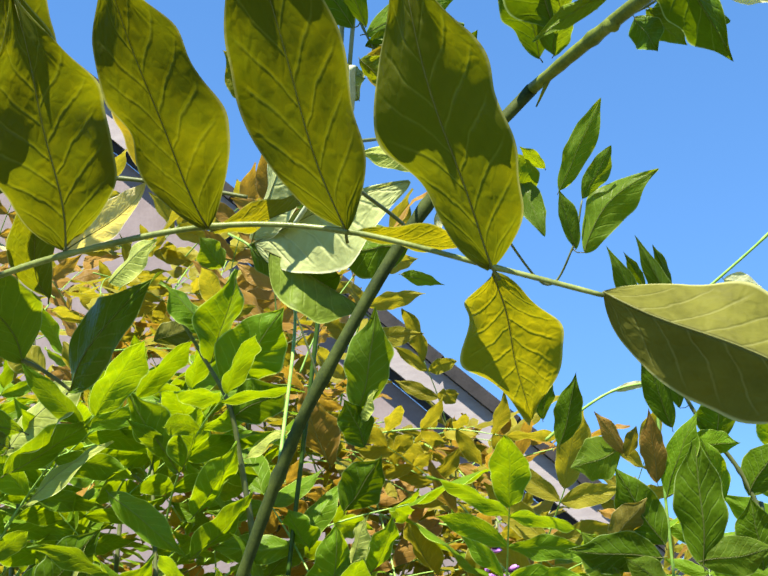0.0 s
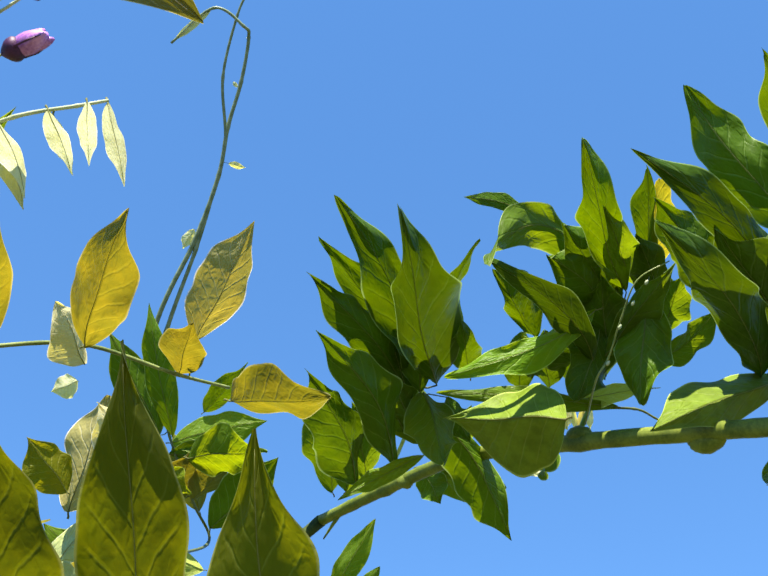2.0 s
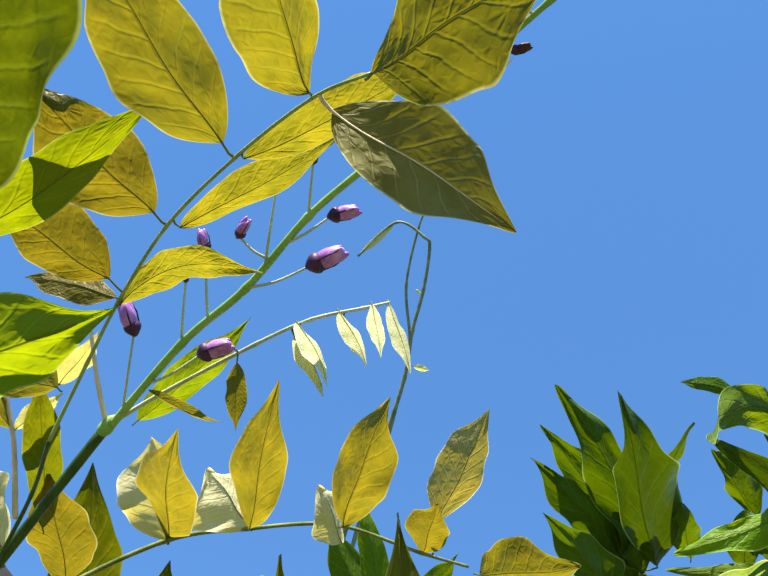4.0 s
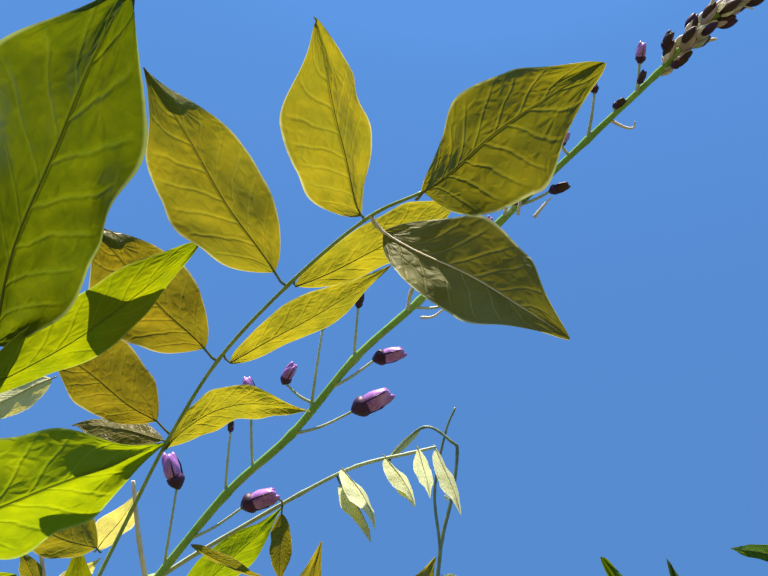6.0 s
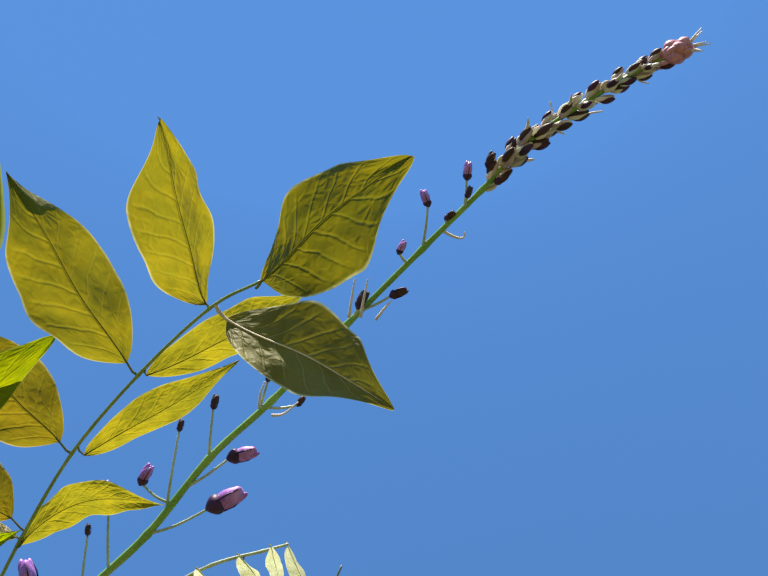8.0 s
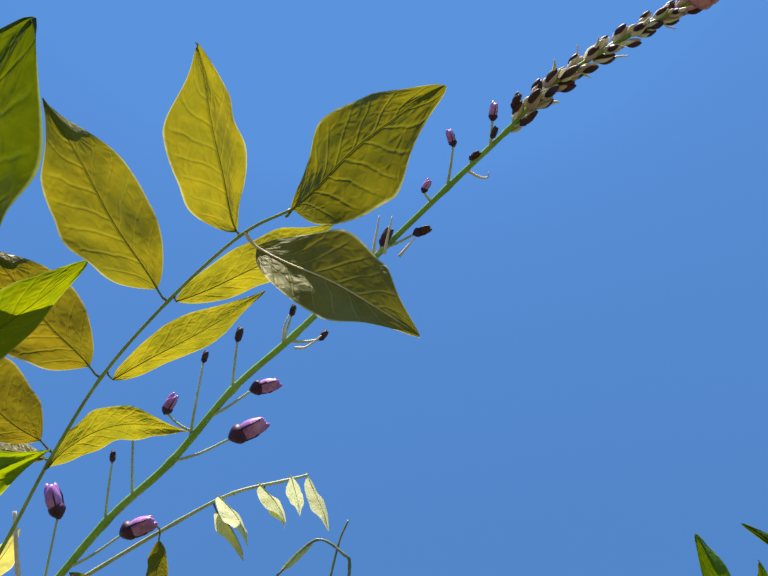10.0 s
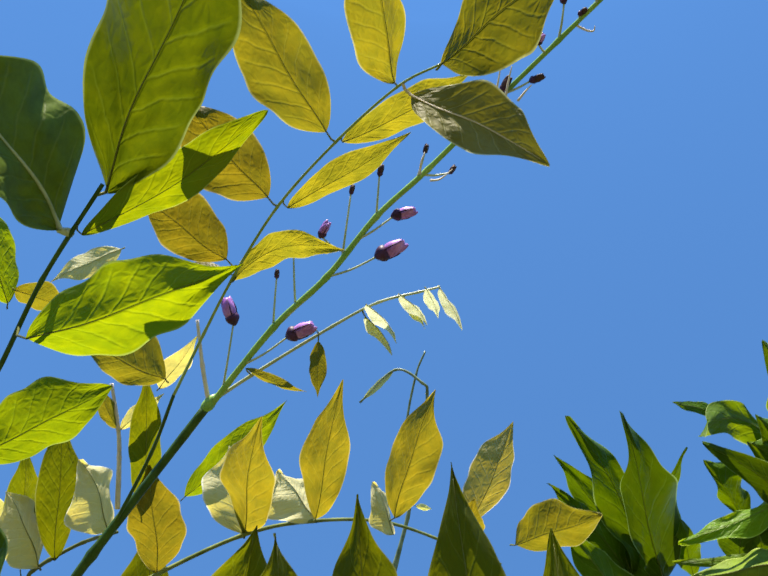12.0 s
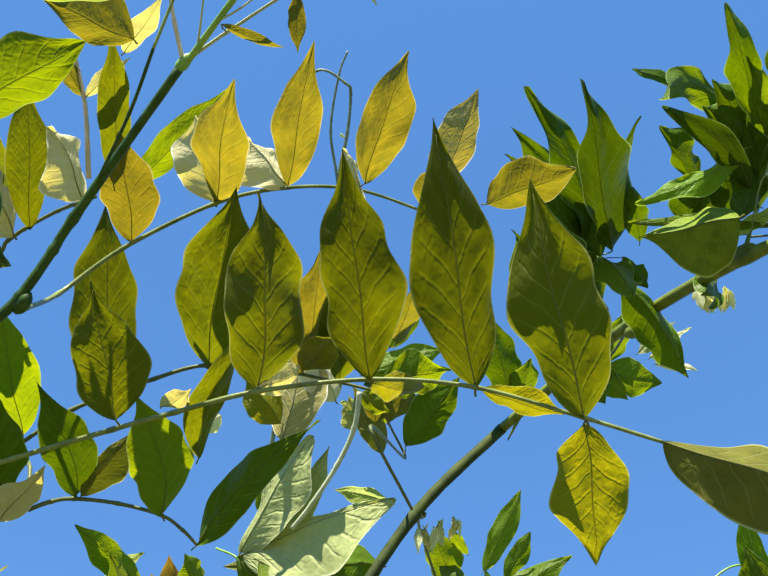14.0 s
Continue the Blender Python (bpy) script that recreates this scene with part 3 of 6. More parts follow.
bud_head(raceme, [(0.0037, 0.1024, 1.7808), (0.0182, 0.0897, 1.7848), (0.0305, 0.0786, 1.7884), (0.0496, 0.0672, 1.7908), (0.0665, 0.0591, 1.7919)])
whisker(raceme, [(0.0081, 0.0981, 1.7820), (0.0115, 0.0998, 1.7812), (0.0135, 0.1000, 1.7811), (0.0139, 0.0988, 1.7817)])
whisker(raceme, [(0.0422, 0.0753, 1.7929), (0.0451, 0.0744, 1.7934), (0.0480, 0.0741, 1.7935)])
whisker(raceme, [(-0.0144, 0.1161, 1.7734), (-0.0134, 0.1114, 1.7756), (-0.0126, 0.1078, 1.7773)])
whisker(raceme, [(-0.0116, 0.1162, 1.7734), (-0.0105, 0.1115, 1.7756), (-0.0095, 0.1079, 1.7772)])
whisker(raceme, [(-0.0081, 0.1168, 1.7731), (-0.0057, 0.1143, 1.7743), (-0.0040, 0.1128, 1.7750)])
whisker(raceme, [(-0.0364, 0.1346, 1.7646), (-0.0360, 0.1315, 1.7660), (-0.0348, 0.1289, 1.7672)])
whisker(raceme, [(-0.0336, 0.1362, 1.7638), (-0.0307, 0.1360, 1.7640), (-0.0271, 0.1336, 1.7651)])
whisker(raceme, [(0.0330, 0.0771, 1.7920), (0.0357, 0.0740, 1.7934), (0.0356, 0.0714, 1.7946)])
whisker(raceme, [(0.0552, 0.0659, 1.7974), (0.0571, 0.0678, 1.7965), (0.0594, 0.0685, 1.7962)])

leaf_a = thing("compound_leaf", (-0.1417, 0.2366, 1.7119), "amber-green young compound leaf glowing against the sky", "leaf", "young wisteria leaves")
# shade put into the colour: this lower length takes the dark shoot green
stalk(leaf_a, "petiole", [(-0.1335, 0.2283, 1.7201), (-0.1189, 0.2044, 1.7262), (-0.1081, 0.1812, 1.7248)], 0.00056, 0.0005, SHOOT)
stalk(leaf_a, "rachis", [(-0.1081, 0.1812, 1.7248), (-0.0999, 0.1697, 1.7386), (-0.0896, 0.1528, 1.7421), (-0.0747, 0.1305, 1.7415), (-0.0571, 0.1098, 1.7371), (-0.0405, 0.0936, 1.7331), (-0.0297, 0.0873, 1.7312)], 0.0005, 0.0003, STALKG)
leaflet(leaf_a, (-0.0295, 0.0876, 1.7310), (-0.0015, 0.0587, 1.7161), 0.0191, (-0.6703, -0.2994, -0.6790), AMBERD, curl=0.06, bulge=1.4, peak=.50, share=0.57, fold=2)
leaflet(leaf_a, (-0.0409, 0.0925, 1.7338), (-0.0438, 0.0526, 1.7238), 0.0160, (0.6782, 0.1304, -0.7232), AMBER, curl=0.05, bulge=1.7, peak=.52, share=0.39, bow=-0.049, fold=9)
leaflet(leaf_a, (-0.0373, 0.0956, 1.7318), (-0.0055, 0.1043, 1.7103), 0.0167, (-0.1119, -0.8526, -0.5105), DUSKY, curl=0.05, fold=-14, rib=CREAM, bulge=1.5, peak=.47, share=0.45)
leaflet(leaf_a, (-0.0599, 0.1078, 1.7386), (-0.0808, 0.0693, 1.7504), 0.0191, (0.3142, -0.4300, -0.8464), AMBER, curl=0.05, bulge=1.7, peak=.42, share=0.45, bow=-0.012, fold=9)
leaflet(leaf_a, (-0.0554, 0.1096, 1.7368), (-0.0220, 0.0995, 1.7529), 0.0104, (0.4062, -0.1039, -0.9079), YELLOWG, curl=0.06, bulge=1.7, peak=.5, share=0.45, fold=9)
leaflet(leaf_a, (-0.0777, 0.1286, 1.7427), (-0.0982, 0.1016, 1.7498), 0.0199, (0.1738, -0.3719, -0.9119), AMBERB, curl=0.04, bulge=1.7, peak=.45, share=0.43, fold=9)
leaflet(leaf_a, (-0.0721, 0.1307, 1.7413), (-0.0380, 0.1149, 1.7510), 0.0085, (0.2351, -0.0870, -0.9681), YELLOWG, wave=0.05, bulge=1.7, peak=.45, share=0.45, fold=9)
leaflet(leaf_a, (-0.0917, 0.1488, 1.7442), (-0.1133, 0.1303, 1.7498), 0.0173, (0.0729, -0.3660, -0.9278), AMBERB, curl=0.04, bulge=1.7, peak=.5, share=0.57, fold=9)
leaflet(leaf_a, (-0.0897, 0.1542, 1.7413), (-0.0576, 0.1475, 1.7456), 0.0092, (0.0933, -0.1815, -0.9790), YELLOWG, wave=0.09, curl=-0.05, bulge=1.7, peak=.45, share=0.50, bow=-0.160, fold=9)
leaflet(leaf_a, (-0.0902, 0.1523, 1.7424), (-0.1148, 0.1546, 1.7521), 0.0082, (-0.0852, -0.9920, -0.0934), AMBERB, wave=0.05, fold=18, bulge=1.7)

leaf_b = thing("compound_leaf", (-0.2539, 0.2483, 1.6798), "large bright green compound leaf with sunlit blades", "leaf", "wisteria leaves")
stalk(leaf_b, "rachis", [(-0.2539, 0.2483, 1.6798), (-0.1780, 0.1855, 1.7031), (-0.1593, 0.1644, 1.7105), (-0.1521, 0.1637, 1.7112), (-0.1371, 0.1410, 1.7243), (-0.1188, 0.1185, 1.7352)], 0.001, 0.0006, SHOOT)
leaflet(leaf_b, (-0.1205, 0.1225, 1.7397), (-0.0762, 0.0495, 1.7335), 0.0390, (-0.4651, -0.2097, -0.8601), LIMED, fold=8, curl=0.03, bulge=1.7, wave=0.045, peak=.52, share=0.44)
leaflet(leaf_b, (-0.1242, 0.1283, 1.7266), (-0.0743, 0.1033, 1.7429), 0.0131, (0.2780, -0.0687, -0.9581), LIMEL, curl=0.0, wave=0.05, peak=.55, share=0.46, bow=0.043)
leaflet(leaf_b, (-0.1311, 0.1291, 1.7313), (-0.1544, 0.0797, 1.7343), 0.0488, (0.8887, -0.4290, -0.1620), FOLDED, fold=-12, rib=PEDICEL, curl=0.06, bulge=1.6, peak=.48, share=0.54)
leaflet(leaf_b, (-0.1381, 0.1490, 1.7086), (-0.0829, 0.1387, 1.7256), 0.0231, (0.2117, -0.3629, -0.9075), LIME, wave=0.06, fold=20, bulge=1.6, peak=.42, share=0.51)
leaflet(leaf_b, (-0.1674, 0.1911, 1.7107), (-0.1274, 0.1827, 1.7312), 0.0201, (0.3745, -0.3288, -0.8670), LIME, wave=0.05, fold=18, peak=.5, share=0.45)
leaflet(leaf_b, (-0.1543, 0.1378, 1.7402), (-0.1714, 0.1202, 1.7429), 0.0160, (0.3258, -0.7882, -0.5221), LIME)
leaflet(leaf_b, (-0.1540, 0.1560, 1.7365), (-0.1596, 0.1286, 1.7528), 0.0135, (0.6322, -0.5023, -0.5900), LIME)
leaflet(leaf_b, (-0.1498, 0.1505, 1.7353), (-0.1382, 0.1614, 1.7429), 0.0096, (0.4027, 0.1117, -0.9085), AMBER)
leaflet(leaf_b, (-0.1649, 0.2002, 1.6869), (-0.1410, 0.1968, 1.6596), 0.0281, (-0.7288, -0.3371, -0.5960), GREENX)

leaf_young = thing("compound_leaf", (-0.1041, 0.2016, 1.7456), "pale silvery unfolding young leaf drooping at its end", "leaf", "young wisteria leaves")
stalk(leaf_young, "rachis", [(-0.1041, 0.2016, 1.7456), (-0.0904, 0.1940, 1.7495), (-0.0644, 0.1795, 1.7540), (-0.0504, 0.1727, 1.7559), (-0.0379, 0.1707, 1.7579), (-0.0316, 0.1697, 1.7589)], 0.0006, 0.00032, PEDICEL)
leaflet(leaf_young, (-0.0540, 0.1732, 1.7557), (-0.0439, 0.1708, 1.7352), 0.0052, (0.3367, -0.9013, 0.2725), SILVER, fold=34)
leaflet(leaf_young, (-0.0543, 0.1760, 1.7532), (-0.0454, 0.1768, 1.7367), 0.0052, (0.4933, -0.8410, 0.2222), SILVER, fold=34)
leaflet(leaf_young, (-0.0438, 0.1712, 1.7573), (-0.0354, 0.1671, 1.7383), 0.0041, (0.1280, -0.9563, 0.2629), SILVER, fold=34)
leaflet(leaf_young, (-0.0426, 0.1722, 1.7564), (-0.0361, 0.1714, 1.7407), 0.0037, (0.3462, -0.9190, 0.1885), SILVER, fold=34)
leaflet(leaf_young, (-0.0360, 0.1700, 1.7586), (-0.0323, 0.1661, 1.7392), 0.0038, (0.0688, -0.9759, 0.2072), SILVER, fold=34)
leaflet(leaf_young, (-0.0319, 0.1699, 1.7587), (-0.0256, 0.1693, 1.7366), 0.0039, (0.2329, -0.9679, 0.0942), SILVER, fold=34)
leaflet(leaf_young, (-0.0687, 0.1826, 1.7506), (-0.0694, 0.1954, 1.7397), 0.0053, (0.0142, -0.6353, -0.7721), AMBER)
leaflet(leaf_young, (-0.0914, 0.1901, 1.7480), (-0.0733, 0.1950, 1.7409), 0.0036, (-0.2117, -0.2216, -0.9519), AMBER, fold=30)
leaflet(leaf_young, (-0.0695, 0.1800, 1.7528), (-0.0784, 0.1798, 1.7528), 0.0040, (0.2339, -0.8832, -0.4066), AMBER, fold=20)

leaf_y = thing("compound_leaf", (-0.1550, 0.2493, 1.6923), "golden young compound leaf with upright glowing leaflets", "leaf", "young wisteria leaves")
stalk(leaf_y, "rachis", [(-0.1550, 0.2493, 1.6923), (-0.1551, 0.2772, 1.7236), (-0.1350, 0.2745, 1.7408), (-0.1039, 0.2706, 1.7568), (-0.0786, 0.2668, 1.7593), (-0.0532, 0.2778, 1.7686), (-0.0273, 0.2897, 1.7669), (-0.0124, 0.3019, 1.7700)], 0.0009, 0.0005, STALKO)
leaflet(leaf_y, (-0.0772, 0.2641, 1.7573), (-0.0655, 0.2160, 1.7737), 0.0159, (-0.2613, -0.3677, -0.8925), GOLD, curl=0.05, peak=.43, share=0.46, fold=9)
leaflet(leaf_y, (-0.0502, 0.2693, 1.7626), (-0.0349, 0.2191, 1.7705), 0.0180, (-0.4702, -0.2756, -0.8384), GOLD, curl=0.05, peak=.47, share=0.50, fold=9)
leaflet(leaf_y, (-0.1024, 0.2701, 1.7573), (-0.0914, 0.2171, 1.7563), 0.0204, (-0.4472, -0.0766, -0.8912), GOLD, curl=0.05, peak=.44, share=0.47, fold=9)
leaflet(leaf_y, (-0.1316, 0.2742, 1.7439), (-0.1306, 0.2331, 1.7554), 0.0187, (0.1990, -0.2590, -0.9452), AMBERB, curl=0.05, peak=.42, share=0.54, fold=9)
leaflet(leaf_y, (-0.0220, 0.2865, 1.7767), (-0.0060, 0.2588, 1.8005), 0.0158, (-0.0279, -0.6607, -0.7501), SILVERO, curl=0.05, peak=.44, share=0.41)
leaflet(leaf_y, (-0.0270, 0.2925, 1.7685), (-0.0219, 0.2708, 1.7723), 0.0143, (-0.2907, -0.2313, -0.9284), GOLD, curl=0.05, wave=0.03, peak=.45, share=0.43)
leaflet(leaf_y, (-0.0096, 0.2647, 1.7447), (0.0161, 0.2387, 1.7310), 0.0180, (-0.5041, -0.0445, -0.8625), AMBER, peak=.5, share=0.46, fold=22)
leaflet(leaf_y, (-0.1033, 0.2703, 1.7571), (-0.1086, 0.2489, 1.7795), 0.0265, (0.8417, -0.4758, -0.2554), SILVERG, fold=20, peak=.45, share=0.48)
leaflet(leaf_y, (-0.0779, 0.2666, 1.7595), (-0.0909, 0.2538, 1.7717), 0.0252, (0.6571, -0.7489, -0.0855), SILVERG, peak=.45, share=0.49)
leaflet(leaf_y, (-0.0511, 0.2759, 1.7607), (-0.0563, 0.2585, 1.7699), 0.0172, (0.9178, -0.3613, -0.1645), SILVERG)
leaflet(leaf_y, (-0.1647, 0.3817, 1.8918), (-0.1110, 0.3495, 1.9252), 0.0195, (0.3782, -0.2996, -0.8759), LIME, wave=0.05)

leaf_d = thing("compound_leaf", (-0.2609, 0.2574, 1.5797), "mature olive compound leaf with large upright leaflets", "leaf", "wisteria leaves")
stalk(leaf_d, "rachis", [(-0.2609, 0.2574, 1.5797), (-0.2044, 0.3058, 1.6658), (-0.1651, 0.2921, 1.6682), (-0.1321, 0.2810, 1.6695), (-0.1112, 0.2696, 1.6664), (-0.0864, 0.2656, 1.6696), (-0.0526, 0.2672, 1.6732), (-0.0217, 0.2676, 1.6687), (0.0109, 0.2714, 1.6578), (0.0331, 0.2748, 1.6502)], 0.0009, 0.0006, STALKO)
leaflet(leaf_d, (-0.0864, 0.2661, 1.6708), (-0.0827, 0.2280, 1.7163), 0.0284, (0.5511, -0.6172, -0.5616), OLIVE, curl=0.06, wave=0.078, bulge=1.1, peak=.40, share=0.53, fold=10)
leaflet(leaf_d, (-0.0522, 0.2661, 1.6725), (-0.0576, 0.2137, 1.7171), 0.0234, (-0.0907, -0.6397, -0.7632), OLIVE, curl=0.06, wave=0.078, bulge=1.1, peak=.40, share=0.52, fold=10)
leaflet(leaf_d, (-0.0216, 0.2675, 1.6687), (-0.0300, 0.2129, 1.7291), 0.0247, (-0.0156, -0.7414, -0.6709), OLIVE, curl=0.06, wave=0.078, bulge=1.1, peak=.40, share=0.47, fold=10)
leaflet(leaf_d, (0.0108, 0.2707, 1.6576), (-0.0013, 0.2288, 1.7169), 0.0270, (-0.3175, -0.7423, -0.5901), OLIVE, curl=0.06, wave=0.07, bulge=1.1, peak=.42, share=0.50, fold=10)
leaflet(leaf_d, (0.0104, 0.2728, 1.6568), (0.0142, 0.3098, 1.6303), 0.0228, (-0.1033, -0.5709, -0.8145), LIMEY, wave=.085, fold=8, bulge=1.1, peak=.45, share=0.54)
leaflet(leaf_d, (0.0331, 0.2760, 1.6509), (0.0850, 0.2715, 1.6192), 0.0271, (-0.0791, -0.9968, 0.0105), PALEO, fold=42, curl=0.05, bulge=1.1, peak=.46, share=0.44)
leaflet(leaf_d, (-0.1301, 0.2775, 1.6707), (-0.1357, 0.2474, 1.7005), 0.0239, (0.0515, -0.7075, -0.7049), OLIVE, curl=0.05, bulge=1.1, peak=.36, share=0.51)
leaflet(leaf_d, (-0.0191, 0.2680, 1.6681), (0.0068, 0.2816, 1.6664), 0.0103, (0.0101, -0.1494, -0.9887), LIMEY, wave=0.04, bulge=1.1, peak=.5, share=0.44)
leaflet(leaf_d, (-0.0867, 0.2651, 1.6703), (-0.0728, 0.2846, 1.6928), 0.0098, (0.8855, -0.1419, -0.4424), SILVERG, bulge=1.1)
leaflet(leaf_d, (-0.0523, 0.2680, 1.6723), (-0.0333, 0.2939, 1.6881), 0.0110, (0.6072, 0.0083, -0.7945), LIMEY, bulge=1.1)

leaf_h = thing("compound_leaf", (-0.1600, 0.3052, 1.6925), "olive compound leaf half hidden behind larger leaflets", "leaf", "wisteria leaves")
stalk(leaf_h, "rachis", [(-0.2609, 0.2574, 1.5797), (-0.2051, 0.3170, 1.6836), (-0.1768, 0.3131, 1.6853), (-0.1527, 0.3032, 1.6942), (-0.1244, 0.2963, 1.7003), (-0.1070, 0.2933, 1.7026), (-0.0850, 0.2934, 1.6997), (-0.0637, 0.2957, 1.6949), (-0.0524, 0.2974, 1.6921)], 0.0009, 0.0005, STALKD)
leaflet(leaf_h, (-0.1067, 0.2941, 1.7019), (-0.0918, 0.2387, 1.7295), 0.0254, (-0.0622, -0.4595, -0.8860), OLIVE, curl=0.05, peak=.45, share=0.47)
leaflet(leaf_h, (-0.1726, 0.4214, 1.7917), (-0.1676, 0.3525, 1.8459), 0.0301, (0.2541, -0.5864, -0.7691), OLIVE, curl=0.05, wave=0.06, peak=.45, share=0.43)
leaflet(leaf_h, (-0.0748, 0.2941, 1.6977), (-0.0659, 0.2502, 1.7094), 0.0160, (0.0929, -0.1865, -0.9780), GOLD)
leaflet(leaf_h, (-0.0742, 0.2936, 1.6984), (-0.0621, 0.2624, 1.6871), 0.0123, (-0.3819, 0.1716, -0.9081), LIMEY)
leaflet(leaf_h, (-0.0621, 0.2957, 1.6947), (-0.0593, 0.2525, 1.7032), 0.0151, (-0.1922, -0.1685, -0.9668), OLIVE)
leaflet(leaf_h, (-0.0430, 0.2913, 1.7063), (-0.0373, 0.2531, 1.6963), 0.0094, (-0.0958, 0.1896, -0.9772), AMBER)
leaflet(leaf_h, (-0.1699, 0.3096, 1.6893), (-0.1667, 0.2611, 1.7016), 0.0190, (0.2233, -0.2256, -0.9483), LIME, peak=.5, share=0.47)
leaflet(leaf_h, (-0.1901, 0.3246, 1.6736), (-0.1740, 0.2744, 1.6838), 0.0202, (0.3121, -0.0928, -0.9455), LIME)

leaf_l = thing("compound_leaf", (-0.2064, 0.3293, 1.6541), "green compound leaf on an arching dark stalk", "leaf", "wisteria leaves")
stalk(leaf_l, "rachis", [(-0.2648, 0.2681, 1.2996), (-0.1836, 0.3222, 1.6610), (-0.1655, 0.3171, 1.6652), (-0.1579, 0.3144, 1.6660), (-0.1504, 0.3129, 1.6657), (-0.1360, 0.3135, 1.6634), (-0.1219, 0.3160, 1.6596), (-0.1154, 0.3191, 1.6557), (-0.1109, 0.3223, 1.6518)], 0.0009, 0.0005, STALKD)
leaflet(leaf_l, (-0.1491, 0.3125, 1.6665), (-0.1553, 0.2730, 1.6828), 0.0166, (0.2958, -0.4040, -0.8656), GREEND, curl=0.05, peak=.38, share=0.50, bow=0.065)
leaflet(leaf_l, (-0.1479, 0.3122, 1.6663), (-0.1312, 0.2990, 1.6799), 0.0114, (0.1676, -0.5937, -0.7870), PALEO, peak=.45, share=0.67)
leaflet(leaf_l, (-0.1215, 0.3160, 1.6596), (-0.1245, 0.2746, 1.6771), 0.0203, (0.4693, -0.3714, -0.8012), LIME, curl=0.05, peak=.42, share=0.52, bow=0.060)
leaflet(leaf_l, (-0.1091, 0.3037, 1.6727), (-0.0908, 0.2640, 1.6902), 0.0119, (0.3819, -0.2195, -0.8978), OLIVE, fold=25, peak=.45, share=0.48, bow=-0.082)
leaflet(leaf_l, (-0.1109, 0.3223, 1.6519), (-0.0693, 0.2789, 1.6677), 0.0148, (-0.5980, -0.7092, -0.3734), GREEN, wave=0.10, peak=.36, share=0.46, bow=-0.034)
leaflet(leaf_l, (-0.1295, 0.3327, 1.6431), (-0.1448, 0.3007, 1.6485), 0.0096, (0.6967, -0.4301, -0.5741), GREENB, peak=.5, share=0.50)
leaflet(leaf_l, (-0.1346, 0.3356, 1.6399), (-0.1343, 0.3065, 1.6409), 0.0070, (0.7035, -0.0437, -0.7093), GREENL)
leaflet(leaf_l, (-0.1766, 0.3195, 1.6625), (-0.1539, 0.2900, 1.6612), 0.0132, (-0.0441, 0.0078, -0.9990), SILVERG)
leaflet(leaf_l, (-0.1768, 0.3181, 1.6646), (-0.1678, 0.2764, 1.6808), 0.0153, (0.3318, -0.2770, -0.9018), GREEND, peak=.5, share=0.58)
leaflet(leaf_l, (-0.1203, 0.2932, 1.6861), (-0.1078, 0.2734, 1.6774), 0.0075, (-0.4275, 0.1246, -0.8954), SILVERG)

leaf_p = thing("compound_leaf", (-0.1247, 0.5561, 1.7745), "pale green sunlit compound leaf with strong veins", "leaf", "wisteria leaves")
stalk(leaf_p, "rachis", [(-0.1041, 0.5155, 1.6526), (-0.1099, 0.5774, 1.7500), (-0.1237, 0.5606, 1.7693), (-0.1274, 0.5552, 1.7757), (-0.1395, 0.5604, 1.7850)], 0.0009, 0.0006, STALK)
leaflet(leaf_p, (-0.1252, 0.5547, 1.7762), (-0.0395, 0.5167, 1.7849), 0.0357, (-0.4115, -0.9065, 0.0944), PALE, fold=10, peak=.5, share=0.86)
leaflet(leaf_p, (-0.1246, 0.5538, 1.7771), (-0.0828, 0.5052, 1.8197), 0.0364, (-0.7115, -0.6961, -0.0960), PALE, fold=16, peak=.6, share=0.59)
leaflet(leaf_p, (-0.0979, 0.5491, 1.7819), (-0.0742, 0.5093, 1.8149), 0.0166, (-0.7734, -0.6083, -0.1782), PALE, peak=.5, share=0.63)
leaflet(leaf_p, (-0.1248, 0.5570, 1.7735), (-0.0684, 0.5493, 1.7691), 0.0233, (-0.1366, -0.4437, -0.8857), GREEN)
leaflet(leaf_p, (-0.1274, 0.5552, 1.7757), (-0.1084, 0.5607, 1.7568), 0.0174, (-0.2889, -0.8032, -0.5210), GREEN)
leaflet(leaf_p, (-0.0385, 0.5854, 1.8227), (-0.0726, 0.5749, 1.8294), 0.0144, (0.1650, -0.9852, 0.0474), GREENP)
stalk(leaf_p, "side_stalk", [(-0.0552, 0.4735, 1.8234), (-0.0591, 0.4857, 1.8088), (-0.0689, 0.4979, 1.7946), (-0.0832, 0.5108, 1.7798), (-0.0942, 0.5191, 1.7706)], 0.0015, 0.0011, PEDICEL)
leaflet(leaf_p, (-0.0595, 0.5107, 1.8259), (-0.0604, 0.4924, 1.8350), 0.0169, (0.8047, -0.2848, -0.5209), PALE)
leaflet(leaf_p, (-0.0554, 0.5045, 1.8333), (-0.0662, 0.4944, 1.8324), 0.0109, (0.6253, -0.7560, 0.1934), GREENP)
leaflet(leaf_p, (-0.1139, 0.5442, 1.7667), (-0.0645, 0.5520, 1.7307), 0.0302, (0.4942, -0.6861, 0.5339), FOLDED, fold=36)
leaflet(leaf_p, (-0.0470, 0.5563, 1.7658), (-0.0832, 0.5406, 1.7598), 0.0274, (0.3817, -0.9179, -0.1082), GREEN)
leaflet(leaf_p, (-0.0513, 0.5589, 1.7531), (-0.0301, 0.5553, 1.7443), 0.0072, (-0.3561, -0.8190, -0.4500), LIME)
